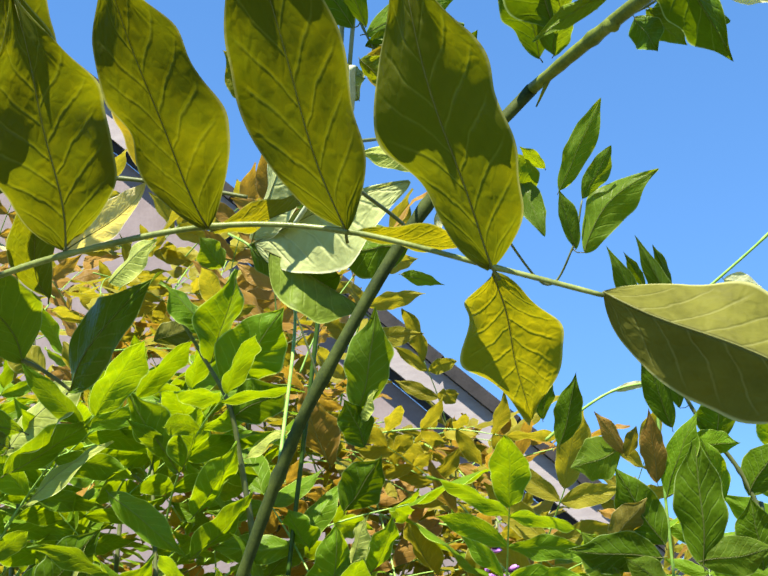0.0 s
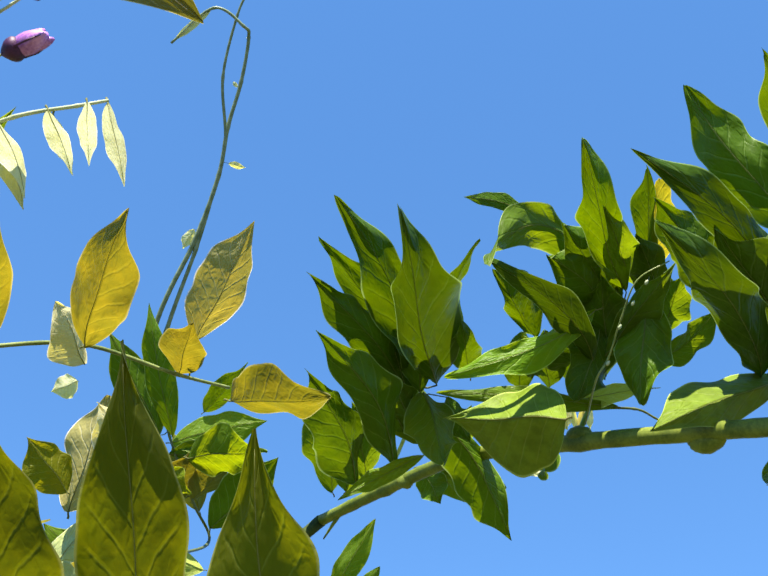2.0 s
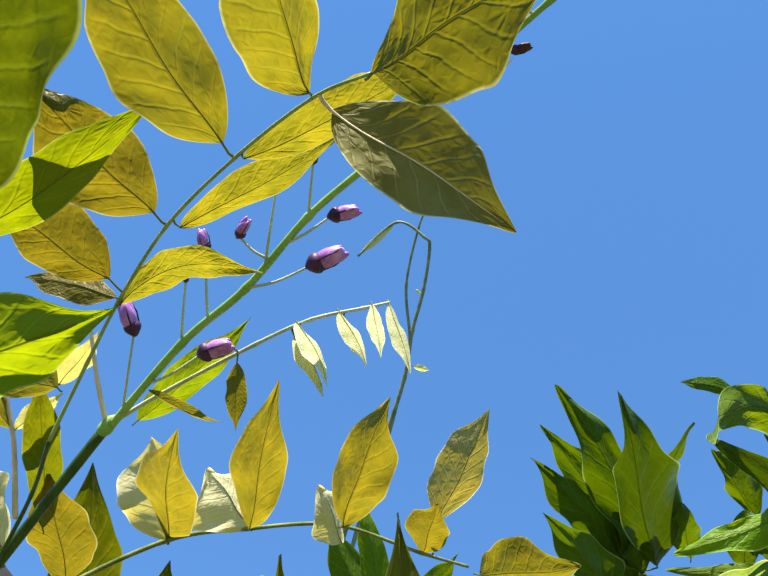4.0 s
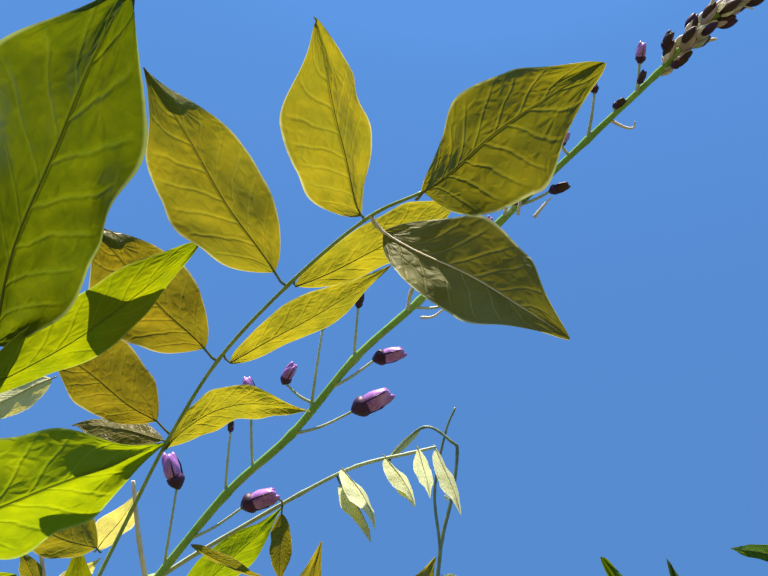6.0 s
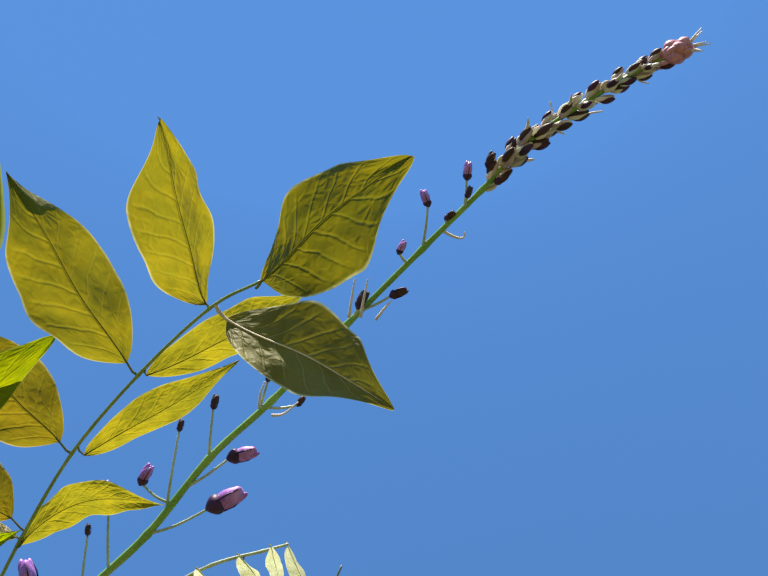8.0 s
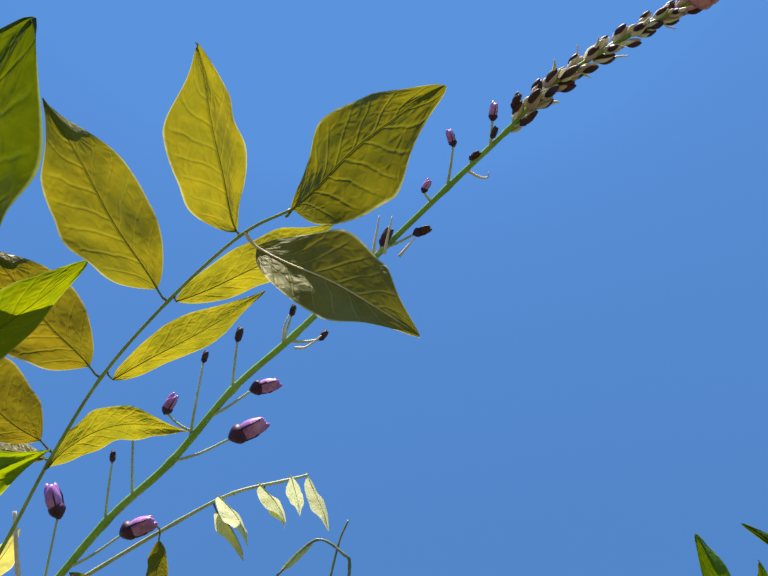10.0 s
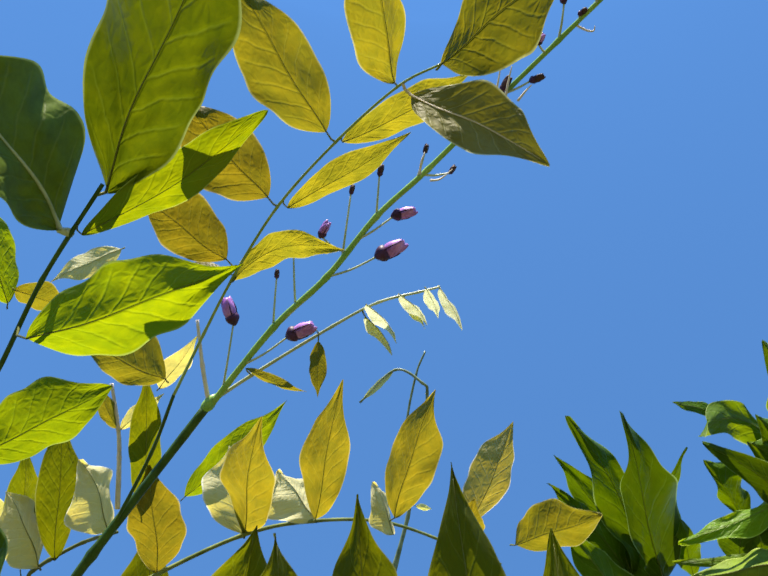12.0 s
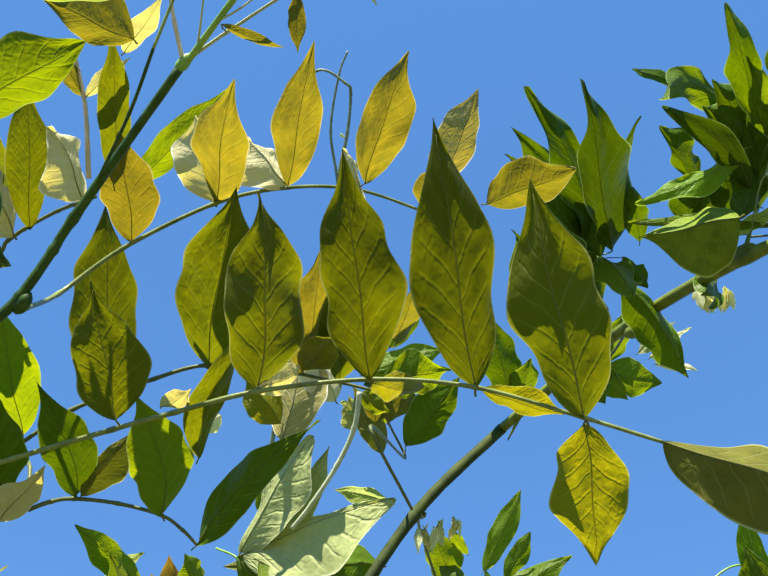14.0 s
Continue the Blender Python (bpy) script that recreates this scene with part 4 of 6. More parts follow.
leaflet(leaf_p, (-0.0811, 0.5532, 1.7538), (-0.1083, 0.5710, 1.7502), 0.0185, (-0.5316, -0.8360, -0.1357), GREEN)

leaf_q = thing("compound_leaf", (-0.0339, 0.4529, 1.7388), "dark green compound leaf on a thin petiole from the stem", "leaf", "wisteria leaves")
stalk(leaf_q, "rachis", [(-0.0339, 0.4529, 1.7388), (-0.0517, 0.3993, 1.7487), (-0.0321, 0.5142, 1.8075), (-0.0402, 0.5056, 1.8255), (-0.0529, 0.4927, 1.8530), (-0.0589, 0.4926, 1.8765)], 0.0008, 0.0005, STALKD)
leaflet(leaf_q, (-0.0574, 0.4924, 1.8532), (-0.0836, 0.4597, 1.8932), 0.0201, (0.3254, -0.8434, -0.4275), GREEN)
leaflet(leaf_q, (-0.0517, 0.4928, 1.8529), (-0.0655, 0.4546, 1.9040), 0.0146, (-0.0273, -0.8237, -0.5663), GREEN)
leaflet(leaf_q, (-0.0374, 0.4885, 1.8645), (-0.0165, 0.4704, 1.8817), 0.0129, (0.1547, -0.5620, -0.8126), GREEN)
leaflet(leaf_q, (-0.0523, 0.4939, 1.8505), (-0.0068, 0.4820, 1.8583), 0.0192, (-0.3005, -0.9453, -0.1269), LIME)
leaflet(leaf_q, (-0.0527, 0.4964, 1.8448), (-0.0101, 0.4875, 1.8462), 0.0148, (-0.0948, -0.5109, -0.8544), GREEN)
leaflet(leaf_q, (-0.0309, 0.5143, 1.8149), (-0.0001, 0.4882, 1.8410), 0.0234, (0.0322, -0.6884, -0.7246), GREEN, peak=.45, share=0.47)
leaflet(leaf_q, (-0.0480, 0.5051, 1.8259), (-0.0407, 0.4872, 1.8428), 0.0177, (0.1506, -0.6205, -0.7696), AMBER)
leaflet(leaf_q, (-0.0976, 0.5094, 1.8196), (-0.0823, 0.4821, 1.8685), 0.0390, (-0.5356, -0.7975, -0.2776), SILVERO, wave=0.06, peak=.5, share=0.48, fold=12)
leaflet(leaf_q, (-0.0878, 0.5853, 1.8003), (-0.1189, 0.5583, 1.8356), 0.0330, (0.5086, -0.8426, -0.1768), LIME)
leaflet(leaf_q, (-0.0669, 0.5961, 1.7820), (-0.1365, 0.5756, 1.7847), 0.0234, (0.2418, -0.9692, 0.0460), PALEO, wave=0.06)
leaflet(leaf_q, (-0.0426, 0.5739, 1.8508), (-0.0580, 0.5473, 1.8844), 0.0187, (0.3888, -0.8228, -0.4144), PALEO)
leaflet(leaf_q, (-0.0535, 0.5657, 1.8665), (-0.0260, 0.5549, 1.8790), 0.0138, (0.0704, -0.6204, -0.7811), LIME)
leaflet(leaf_q, (-0.2141, 0.5848, 1.7734), (-0.1823, 0.5700, 1.7906), 0.0207, (-0.4871, -0.8506, 0.1981), GREENP)
leaflet(leaf_q, (-0.1518, 0.5882, 1.7767), (-0.1584, 0.5722, 1.7895), 0.0161, (0.6541, -0.6218, -0.4307), LIME)
leaflet(leaf_q, (-0.0402, 0.5056, 1.8255), (-0.0244, 0.4891, 1.8409), 0.0161, (0.2748, -0.4641, -0.8421), AMBER, fold=25)
leaflet(leaf_q, (-0.0685, 0.4992, 1.8371), (-0.0852, 0.4763, 1.8615), 0.0265, (0.4651, -0.7830, -0.4131), SILVERG)
leaflet(leaf_q, (-0.0985, 0.5034, 1.8276), (-0.1172, 0.4834, 1.8457), 0.0229, (0.5149, -0.7885, -0.3363), LIMEY)

leaf_ca = thing("compound_leaf", (0.0489, 0.4267, 1.8083), "dark green cluster of broad pointed leaflets", "leaf", "leafy shoots on the stem")
stalk(leaf_ca, "rachis", [(0.0489, 0.4267, 1.8083), (0.0493, 0.3654, 1.7936), (0.0522, 0.3565, 1.8046)], 0.0009, 0.0005, STALK)
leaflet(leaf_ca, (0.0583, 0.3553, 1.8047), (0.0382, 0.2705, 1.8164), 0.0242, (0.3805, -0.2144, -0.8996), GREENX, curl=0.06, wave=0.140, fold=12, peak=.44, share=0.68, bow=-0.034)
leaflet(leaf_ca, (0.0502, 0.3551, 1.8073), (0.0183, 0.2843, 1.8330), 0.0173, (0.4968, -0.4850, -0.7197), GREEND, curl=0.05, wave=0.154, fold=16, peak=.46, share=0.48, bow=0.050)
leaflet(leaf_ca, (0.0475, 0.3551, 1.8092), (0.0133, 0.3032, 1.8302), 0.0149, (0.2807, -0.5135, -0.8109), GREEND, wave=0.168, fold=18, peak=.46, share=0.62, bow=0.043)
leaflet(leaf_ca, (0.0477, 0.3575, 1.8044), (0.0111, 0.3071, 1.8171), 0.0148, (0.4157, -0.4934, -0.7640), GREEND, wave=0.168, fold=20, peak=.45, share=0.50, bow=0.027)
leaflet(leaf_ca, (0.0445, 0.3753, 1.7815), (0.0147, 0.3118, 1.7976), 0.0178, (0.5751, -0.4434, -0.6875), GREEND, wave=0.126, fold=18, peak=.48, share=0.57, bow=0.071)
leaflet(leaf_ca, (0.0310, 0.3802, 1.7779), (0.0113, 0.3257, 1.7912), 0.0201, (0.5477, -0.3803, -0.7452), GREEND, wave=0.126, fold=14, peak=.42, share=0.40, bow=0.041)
leaflet(leaf_ca, (0.0540, 0.3570, 1.8044), (0.0575, 0.3386, 1.7657), 0.0177, (-0.0677, -0.9034, 0.4234), GREENL, wave=0.112, fold=16, peak=.52, share=0.55)
leaflet(leaf_ca, (0.0616, 0.3628, 1.7947), (0.0896, 0.3912, 1.7604), 0.0168, (0.1306, -0.8135, -0.5668), GREEN, wave=0.098, fold=32, peak=.48, share=0.60, bow=-0.035)
leaflet(leaf_ca, (0.0866, 0.2869, 1.7550), (0.0531, 0.3042, 1.7632), 0.0279, (-0.4898, -0.8437, -0.2198), FOLDED, fold=52, curl=0.0, wave=0.030, peak=.36, share=0.49)
leaflet(leaf_ca, (0.1106, 0.3119, 1.7731), (0.0518, 0.3035, 1.7724), 0.0076, (0.1413, -0.9837, -0.1115), GREENL, wave=0.112, fold=14, peak=.5, share=0.52)
leaflet(leaf_ca, (0.1011, 0.2903, 1.7954), (0.0527, 0.2947, 1.7722), 0.0101, (-0.0034, -0.9831, -0.1832), GREENB, wave=0.140, fold=14, peak=.52, share=0.43, bow=-0.066)
leaflet(leaf_ca, (0.0632, 0.3377, 1.8255), (0.0677, 0.3000, 1.8298), 0.0054, (0.0649, -0.1054, -0.9923), GREEND, wave=0.140, fold=25, peak=.45, share=0.56, bow=-0.090)
leaflet(leaf_ca, (0.0553, 0.3710, 1.7846), (0.0239, 0.3632, 1.7628), 0.0069, (0.2230, -0.9744, 0.0270), LIME, wave=0.119, fold=20, peak=.5, share=0.56)
leaflet(leaf_ca, (0.0495, 0.3587, 1.8011), (0.0329, 0.3283, 1.8272), 0.0152, (0.0630, -0.6698, -0.7398), GREEND, wave=0.154, fold=20, peak=.5, share=0.50)
leaflet(leaf_ca, (0.0707, 0.3528, 1.8069), (0.0637, 0.3232, 1.8098), 0.0112, (0.0223, -0.1040, -0.9943), GREEN, wave=0.119, fold=20, peak=.5, share=0.50)
leaflet(leaf_ca, (0.1036, 0.3607, 1.7923), (0.0881, 0.3394, 1.7655), 0.0206, (0.8298, -0.5571, -0.0343), GREEND, wave=0.119, fold=20, peak=.5, share=0.53)
leaflet(leaf_ca, (0.0480, 0.3684, 1.7901), (0.0285, 0.3411, 1.8207), 0.0192, (0.0688, -0.7650, -0.6404), GREEND, wave=0.119, fold=20, peak=.5, share=0.55)
leaflet(leaf_ca, (0.0529, 0.3559, 1.8027), (0.0508, 0.3227, 1.8264), 0.0189, (-0.0858, -0.5741, -0.8143), GREEND, wave=0.140, fold=18, peak=.5, share=0.50)
leaflet(leaf_ca, (0.0533, 0.3683, 1.7883), (0.0419, 0.3510, 1.8051), 0.0172, (0.0747, -0.7208, -0.6891), GREENL, wave=0.119, fold=20, peak=.5, share=0.44)
leaflet(leaf_ca, (0.0350, 0.3814, 1.7792), (0.0278, 0.3542, 1.7956), 0.0144, (0.1836, -0.5409, -0.8208), GREENL, wave=0.119, fold=20, peak=.5, share=0.60)
leaflet(leaf_ca, (0.0614, 0.3534, 1.7987), (0.0698, 0.3554, 1.7823), 0.0104, (-0.3264, -0.9047, -0.2738), GREEND, wave=0.119, fold=20, peak=.5, share=0.55)

leaf_cb = thing("compound_leaf", (0.0998, 0.3203, 1.7687), "dark green shoot with curling pointed leaflets", "leaf", "leafy shoots on the stem")
stalk(leaf_cb, "rachis", [(0.0998, 0.3203, 1.7687), (0.1084, 0.3159, 1.7873), (0.1117, 0.3026, 1.8001)], 0.0009, 0.0005, STALK)
leaflet(leaf_cb, (0.1130, 0.2941, 1.8058), (0.0896, 0.2394, 1.8181), 0.0124, (0.1967, -0.2937, -0.9354), GREEN, curl=0.05, wave=0.196, fold=18, peak=.56, share=0.53, bow=-0.040)
leaflet(leaf_cb, (0.1170, 0.2953, 1.8088), (0.0980, 0.2569, 1.8078), 0.0113, (0.0900, -0.0174, -0.9958), GREENL, wave=0.168, fold=20, peak=.45, share=0.60)
leaflet(leaf_cb, (0.0861, 0.2843, 1.8240), (0.0575, 0.2697, 1.8224), 0.0057, (0.4261, -0.7856, -0.4487), GREEND, curl=-0.12, wave=0.060, fold=18, peak=.45, share=0.56, bow=0.126)
leaflet(leaf_cb, (0.1115, 0.2972, 1.8069), (0.0588, 0.2567, 1.7867), 0.0142, (0.6492, -0.6424, -0.4073), GREENL, curl=-0.10, wave=0.168, fold=22, peak=.50, share=0.51, bow=0.258)
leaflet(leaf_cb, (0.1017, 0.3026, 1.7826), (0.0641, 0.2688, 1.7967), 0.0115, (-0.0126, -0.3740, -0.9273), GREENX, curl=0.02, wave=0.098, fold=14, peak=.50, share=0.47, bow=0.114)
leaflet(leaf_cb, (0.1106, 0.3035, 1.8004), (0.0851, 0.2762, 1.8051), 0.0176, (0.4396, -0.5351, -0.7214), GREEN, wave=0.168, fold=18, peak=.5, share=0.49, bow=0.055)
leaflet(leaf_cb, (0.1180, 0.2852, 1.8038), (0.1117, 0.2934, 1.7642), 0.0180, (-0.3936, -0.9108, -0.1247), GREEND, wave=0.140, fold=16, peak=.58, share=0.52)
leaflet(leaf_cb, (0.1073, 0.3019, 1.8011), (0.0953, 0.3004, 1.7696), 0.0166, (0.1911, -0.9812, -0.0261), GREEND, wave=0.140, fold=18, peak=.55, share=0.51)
leaflet(leaf_cb, (0.1226, 0.2948, 1.8107), (0.1171, 0.2591, 1.8247), 0.0087, (-0.4786, -0.2563, -0.8398), YELLOWG, wave=0.140, fold=16, peak=.72, share=0.73)
leaflet(leaf_cb, (0.1194, 0.2934, 1.8095), (0.1125, 0.2539, 1.8236), 0.0081, (0.1561, -0.3558, -0.9214), GREEND, wave=0.168, fold=22, peak=.60, share=0.43)
leaflet(leaf_cb, (0.1263, 0.3124, 1.7924), (0.1363, 0.2812, 1.7912), 0.0096, (-0.9089, -0.2790, -0.3100), GREENL, wave=0.112, fold=16, peak=.5, share=0.56, bow=0.090)
leaflet(leaf_cb, (0.0919, 0.3234, 1.7860), (0.0860, 0.2987, 1.7923), 0.0143, (-0.0940, -0.2260, -0.9696), GREEND, wave=0.119, fold=20, peak=.5, share=0.50)
leaflet(leaf_cb, (0.0821, 0.3241, 1.7859), (0.0797, 0.2991, 1.7923), 0.0144, (-0.0403, -0.2429, -0.9692), GREEND, wave=0.119, fold=20, peak=.5, share=0.50)
leaflet(leaf_cb, (0.1122, 0.3008, 1.8054), (0.0885, 0.2699, 1.8130), 0.0147, (0.1547, -0.3461, -0.9253), GREEND, wave=0.168, fold=18, peak=.5, share=0.48)
leaflet(leaf_cb, (0.1055, 0.3022, 1.7861), (0.1211, 0.2695, 1.7994), 0.0109, (-0.5093, -0.5208, -0.6852), GREENL, wave=0.140, fold=22, peak=.45, share=0.62)
leaflet(leaf_cb, (0.0977, 0.3225, 1.7801), (0.1186, 0.2934, 1.7701), 0.0086, (-0.7989, -0.5980, 0.0643), GREENP, wave=0.060, fold=18, peak=.35, share=0.43)
leaflet(leaf_cb, (0.1108, 0.3178, 1.7883), (0.1022, 0.2837, 1.8038), 0.0183, (-0.1799, -0.3688, -0.9119), GREEND, wave=0.140, fold=20, peak=.5, share=0.50)
leaflet(leaf_cb, (0.1285, 0.3017, 1.8029), (0.1121, 0.2725, 1.8126), 0.0125, (0.0437, -0.3375, -0.9403), GREEND, wave=0.140, fold=20, peak=.5, share=0.50)
leaflet(leaf_cb, (0.0862, 0.3132, 1.7996), (0.0694, 0.2864, 1.8063), 0.0125, (0.2684, -0.3874, -0.8820), GREEN, wave=0.140, fold=18, peak=.5, share=0.75)
leaflet(leaf_cb, (0.1276, 0.3070, 1.7977), (0.1275, 0.2812, 1.8034), 0.0107, (-0.5526, -0.1776, -0.8143), GREENL, wave=0.119, fold=20, peak=.5, share=0.54)
leaflet(leaf_cb, (0.1021, 0.3209, 1.7850), (0.0904, 0.2940, 1.7979), 0.0154, (0.0956, -0.4645, -0.8804), GREEND, wave=0.140, fold=20, peak=.5, share=0.50)
stalk(leaf_cb, "tendril", [(0.1060, 0.3236, 1.7793), (0.1204, 0.3238, 1.7796), (0.1273, 0.3255, 1.7774), (0.1333, 0.3272, 1.7750)], 0.0005, 0.0003, STALKD)
stalk(leaf_cb, "front_stalk", [(0.1015, 0.3188, 1.7705), (0.0966, 0.2852, 1.7668), (0.0997, 0.2802, 1.7716), (0.1023, 0.2709, 1.7797), (0.1060, 0.2628, 1.7877), (0.1153, 0.2590, 1.7925)], 0.00036, 0.00022, STALKO)
node_bud(leaf_cb, (0.1086, 0.2624, 1.7869), 0.0005, PEDICEL, (0.0165, -0.0196, 0.0251))
node_bud(leaf_cb, (0.1051, 0.2668, 1.7824), 0.0005, PEDICEL, (0.0165, -0.0196, 0.0251))
node_bud(leaf_cb, (0.1019, 0.2721, 1.7774), 0.0005, PEDICEL, (0.0165, -0.0196, 0.0251))
node_bud(leaf_cb, (0.0995, 0.2806, 1.7700), 0.0005, PEDICEL, (0.0165, -0.0196, 0.0251))

leaf_cc = thing("compound_leaf", (0.1422, 0.2643, 1.7429), "green leafy shoot with broad overlapping leaflets", "leaf", "leafy shoots on the stem")
stalk(leaf_cc, "rachis", [(0.1422, 0.2643, 1.7429), (0.1551, 0.2894, 1.7662), (0.1505, 0.2847, 1.7727)], 0.0009, 0.0005, STALK)
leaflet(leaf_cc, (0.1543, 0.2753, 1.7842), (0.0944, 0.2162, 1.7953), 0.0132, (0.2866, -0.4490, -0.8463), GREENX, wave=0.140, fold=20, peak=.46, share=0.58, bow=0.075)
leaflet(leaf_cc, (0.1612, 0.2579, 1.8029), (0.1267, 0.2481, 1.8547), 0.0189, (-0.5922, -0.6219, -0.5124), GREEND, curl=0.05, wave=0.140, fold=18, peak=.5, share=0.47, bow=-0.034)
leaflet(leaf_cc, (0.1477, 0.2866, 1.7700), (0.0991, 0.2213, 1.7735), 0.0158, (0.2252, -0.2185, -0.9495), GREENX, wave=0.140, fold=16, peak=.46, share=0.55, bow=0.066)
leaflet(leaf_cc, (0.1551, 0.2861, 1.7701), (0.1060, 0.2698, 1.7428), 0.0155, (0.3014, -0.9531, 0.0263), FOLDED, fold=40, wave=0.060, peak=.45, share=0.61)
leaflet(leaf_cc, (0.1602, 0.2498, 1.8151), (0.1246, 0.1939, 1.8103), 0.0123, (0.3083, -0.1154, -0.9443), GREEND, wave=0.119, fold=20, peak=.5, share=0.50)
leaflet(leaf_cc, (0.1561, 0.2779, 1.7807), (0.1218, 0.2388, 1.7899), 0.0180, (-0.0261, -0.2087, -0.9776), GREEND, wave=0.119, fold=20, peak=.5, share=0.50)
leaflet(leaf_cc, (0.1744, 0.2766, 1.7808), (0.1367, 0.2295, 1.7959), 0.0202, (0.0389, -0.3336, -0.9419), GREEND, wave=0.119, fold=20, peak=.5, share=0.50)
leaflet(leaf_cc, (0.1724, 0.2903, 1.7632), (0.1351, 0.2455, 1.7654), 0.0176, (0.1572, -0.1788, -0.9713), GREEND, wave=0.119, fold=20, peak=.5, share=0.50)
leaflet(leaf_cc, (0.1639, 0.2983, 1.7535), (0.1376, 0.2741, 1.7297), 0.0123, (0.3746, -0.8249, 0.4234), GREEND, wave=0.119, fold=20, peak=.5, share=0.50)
leaflet(leaf_cc, (0.1339, 0.2738, 1.7911), (0.1092, 0.2463, 1.8059), 0.0143, (0.2029, -0.5986, -0.7749), GREEN, wave=0.140, fold=18, peak=.45, share=0.50, bow=0.042)
leaflet(leaf_cc, (0.1499, 0.2780, 1.7876), (0.1283, 0.2555, 1.7923), 0.0172, (0.3082, -0.4707, -0.8267), GREEND, wave=0.140, fold=18, peak=.5, share=0.45)

flower_tuft = thing("flower_tuft", (0.0877, 0.3844, 1.7935), "small withered cream flower tuft under the stem", "flower")
tuft(flower_tuft, (0.1121, 0.4190, 1.8415), (0.1342, 0.4209, 1.8384), (0.1206, 0.4382, 1.8198))

flower_tuft_b = thing("flower_tuft", (-0.0338, 0.4510, 1.7247), "small withered cream flower tuft beside the stem", "flower")
tuft(flower_tuft_b, (-0.0337, 0.5270, 1.7728), (-0.0048, 0.5230, 1.7761), (-0.0240, 0.5368, 1.7616))

leaf_r = thing("compound_leaf", (0.0696, 0.3937, 1.7932), "green and yellow leaflets on short stalks along the stem", "leaf", "wisteria leaves")
stalk(leaf_r, "rachis", [(0.0701, 0.3933, 1.7937), (0.0765, 0.4512, 1.8241), (0.0745, 0.4797, 1.8371), (0.0646, 0.4881, 1.8372)], 0.0008, 0.0005, STALKD)
leaflet(leaf_r, (0.0771, 0.4812, 1.8432), (0.0745, 0.4577, 1.8551), 0.0169, (-0.0186, -0.5046, -0.8632), LIMEY, wave=0.07)
leaflet(leaf_r, (0.0805, 0.4819, 1.8419), (0.0886, 0.4557, 1.8537), 0.0161, (-0.0701, -0.5310, -0.8445), GREENL, wave=0.07)
leaflet(leaf_r, (0.0768, 0.4853, 1.8389), (0.1068, 0.4810, 1.8244), 0.0200, (-0.3145, -0.5881, -0.7451), GREENL, wave=0.07)
leaflet(leaf_r, (0.0741, 0.4859, 1.8385), (0.0886, 0.4891, 1.8201), 0.0143, (-0.5412, -0.5888, -0.6003), LIME, wave=0.07)
leaflet(leaf_r, (0.0686, 0.4880, 1.8369), (0.0768, 0.4908, 1.8203), 0.0163, (-0.4784, -0.7784, -0.4065), GREEN, wave=0.07)
leaflet(leaf_r, (0.0267, 0.4978, 1.8284), (0.0161, 0.4588, 1.8606), 0.0211, (0.0527, -0.6495, -0.7585), GREEN, wave=0.07)
leaflet(leaf_r, (0.0320, 0.4976, 1.8285), (0.0384, 0.4755, 1.8410), 0.0166, (0.0037, -0.5037, -0.8639), GREENL, wave=0.07)
leaflet(leaf_r, (0.0972, 0.4777, 1.8431), (0.1136, 0.4560, 1.8472), 0.0123, (-0.7258, -0.6723, 0.1455), PALE, wave=0.07)
leaflet(leaf_r, (0.1037, 0.4790, 1.8404), (0.1218, 0.4575, 1.8440), 0.0107, (-0.6835, -0.7071, 0.1812), SILVER, wave=0.07)
leaflet(leaf_r, (0.1062, 0.4811, 1.8378), (0.1256, 0.4731, 1.8279), 0.0070, (-0.0984, -0.9607, 0.2595), SILVER, wave=0.07)
leaflet(leaf_r, (-0.0427, 0.4869, 1.8393), (-0.0053, 0.4786, 1.8385), 0.0263, (-0.1787, -0.6175, -0.7660), LIME, wave=0.07)
leaflet(leaf_r, (-0.0544, 0.4897, 1.8354), (-0.0406, 0.4912, 1.8217), 0.0137, (-0.4888, -0.6764, -0.5509), LIMEL, wave=0.07)

leaf_e = thing("compound_leaf", (0.0350, 0.7709, 1.8268), "small green compound leaf with pointed leaflets", "leaf", "wisteria leaves")
stalk(leaf_e, "rachis", [(-0.0250, 0.5020, 1.7650), (-0.0200, 0.6300, 1.8250), (0.0146, 0.7740, 1.8071), (0.0362, 0.7707, 1.8284), (0.0460, 0.7651, 1.8601)], 0.001, 0.0006, STALKD)
leaflet(leaf_e, (0.0314, 0.7639, 1.8687), (0.0654, 0.7405, 1.9229), 0.0188, (0.1165, -0.8835, -0.4536), LIME, wave=0.07, peak=.5, share=0.52)
leaflet(leaf_e, (0.0444, 0.7723, 1.8252), (0.0980, 0.7560, 1.8740), 0.0265, (-0.1772, -0.9755, -0.1307), LIME, fold=24, wave=0.07, peak=.45, share=0.50, bow=-0.128)
leaflet(leaf_e, (0.0466, 0.7668, 1.8624), (0.0686, 0.7486, 1.8910), 0.0154, (0.0436, -0.8277, -0.5594), GREENL, peak=.5, share=0.54)
leaflet(leaf_e, (0.0387, 0.7712, 1.8279), (0.0311, 0.7532, 1.8655), 0.0132, (-0.3652, -0.8084, -0.4616), GREENL, peak=.5, share=0.59)
leaflet(leaf_e, (0.0027, 0.7856, 1.8976), (0.0187, 0.7802, 1.8434), 0.0171, (-0.1038, -0.9923, 0.0672), GREENL, peak=.5, share=0.47)
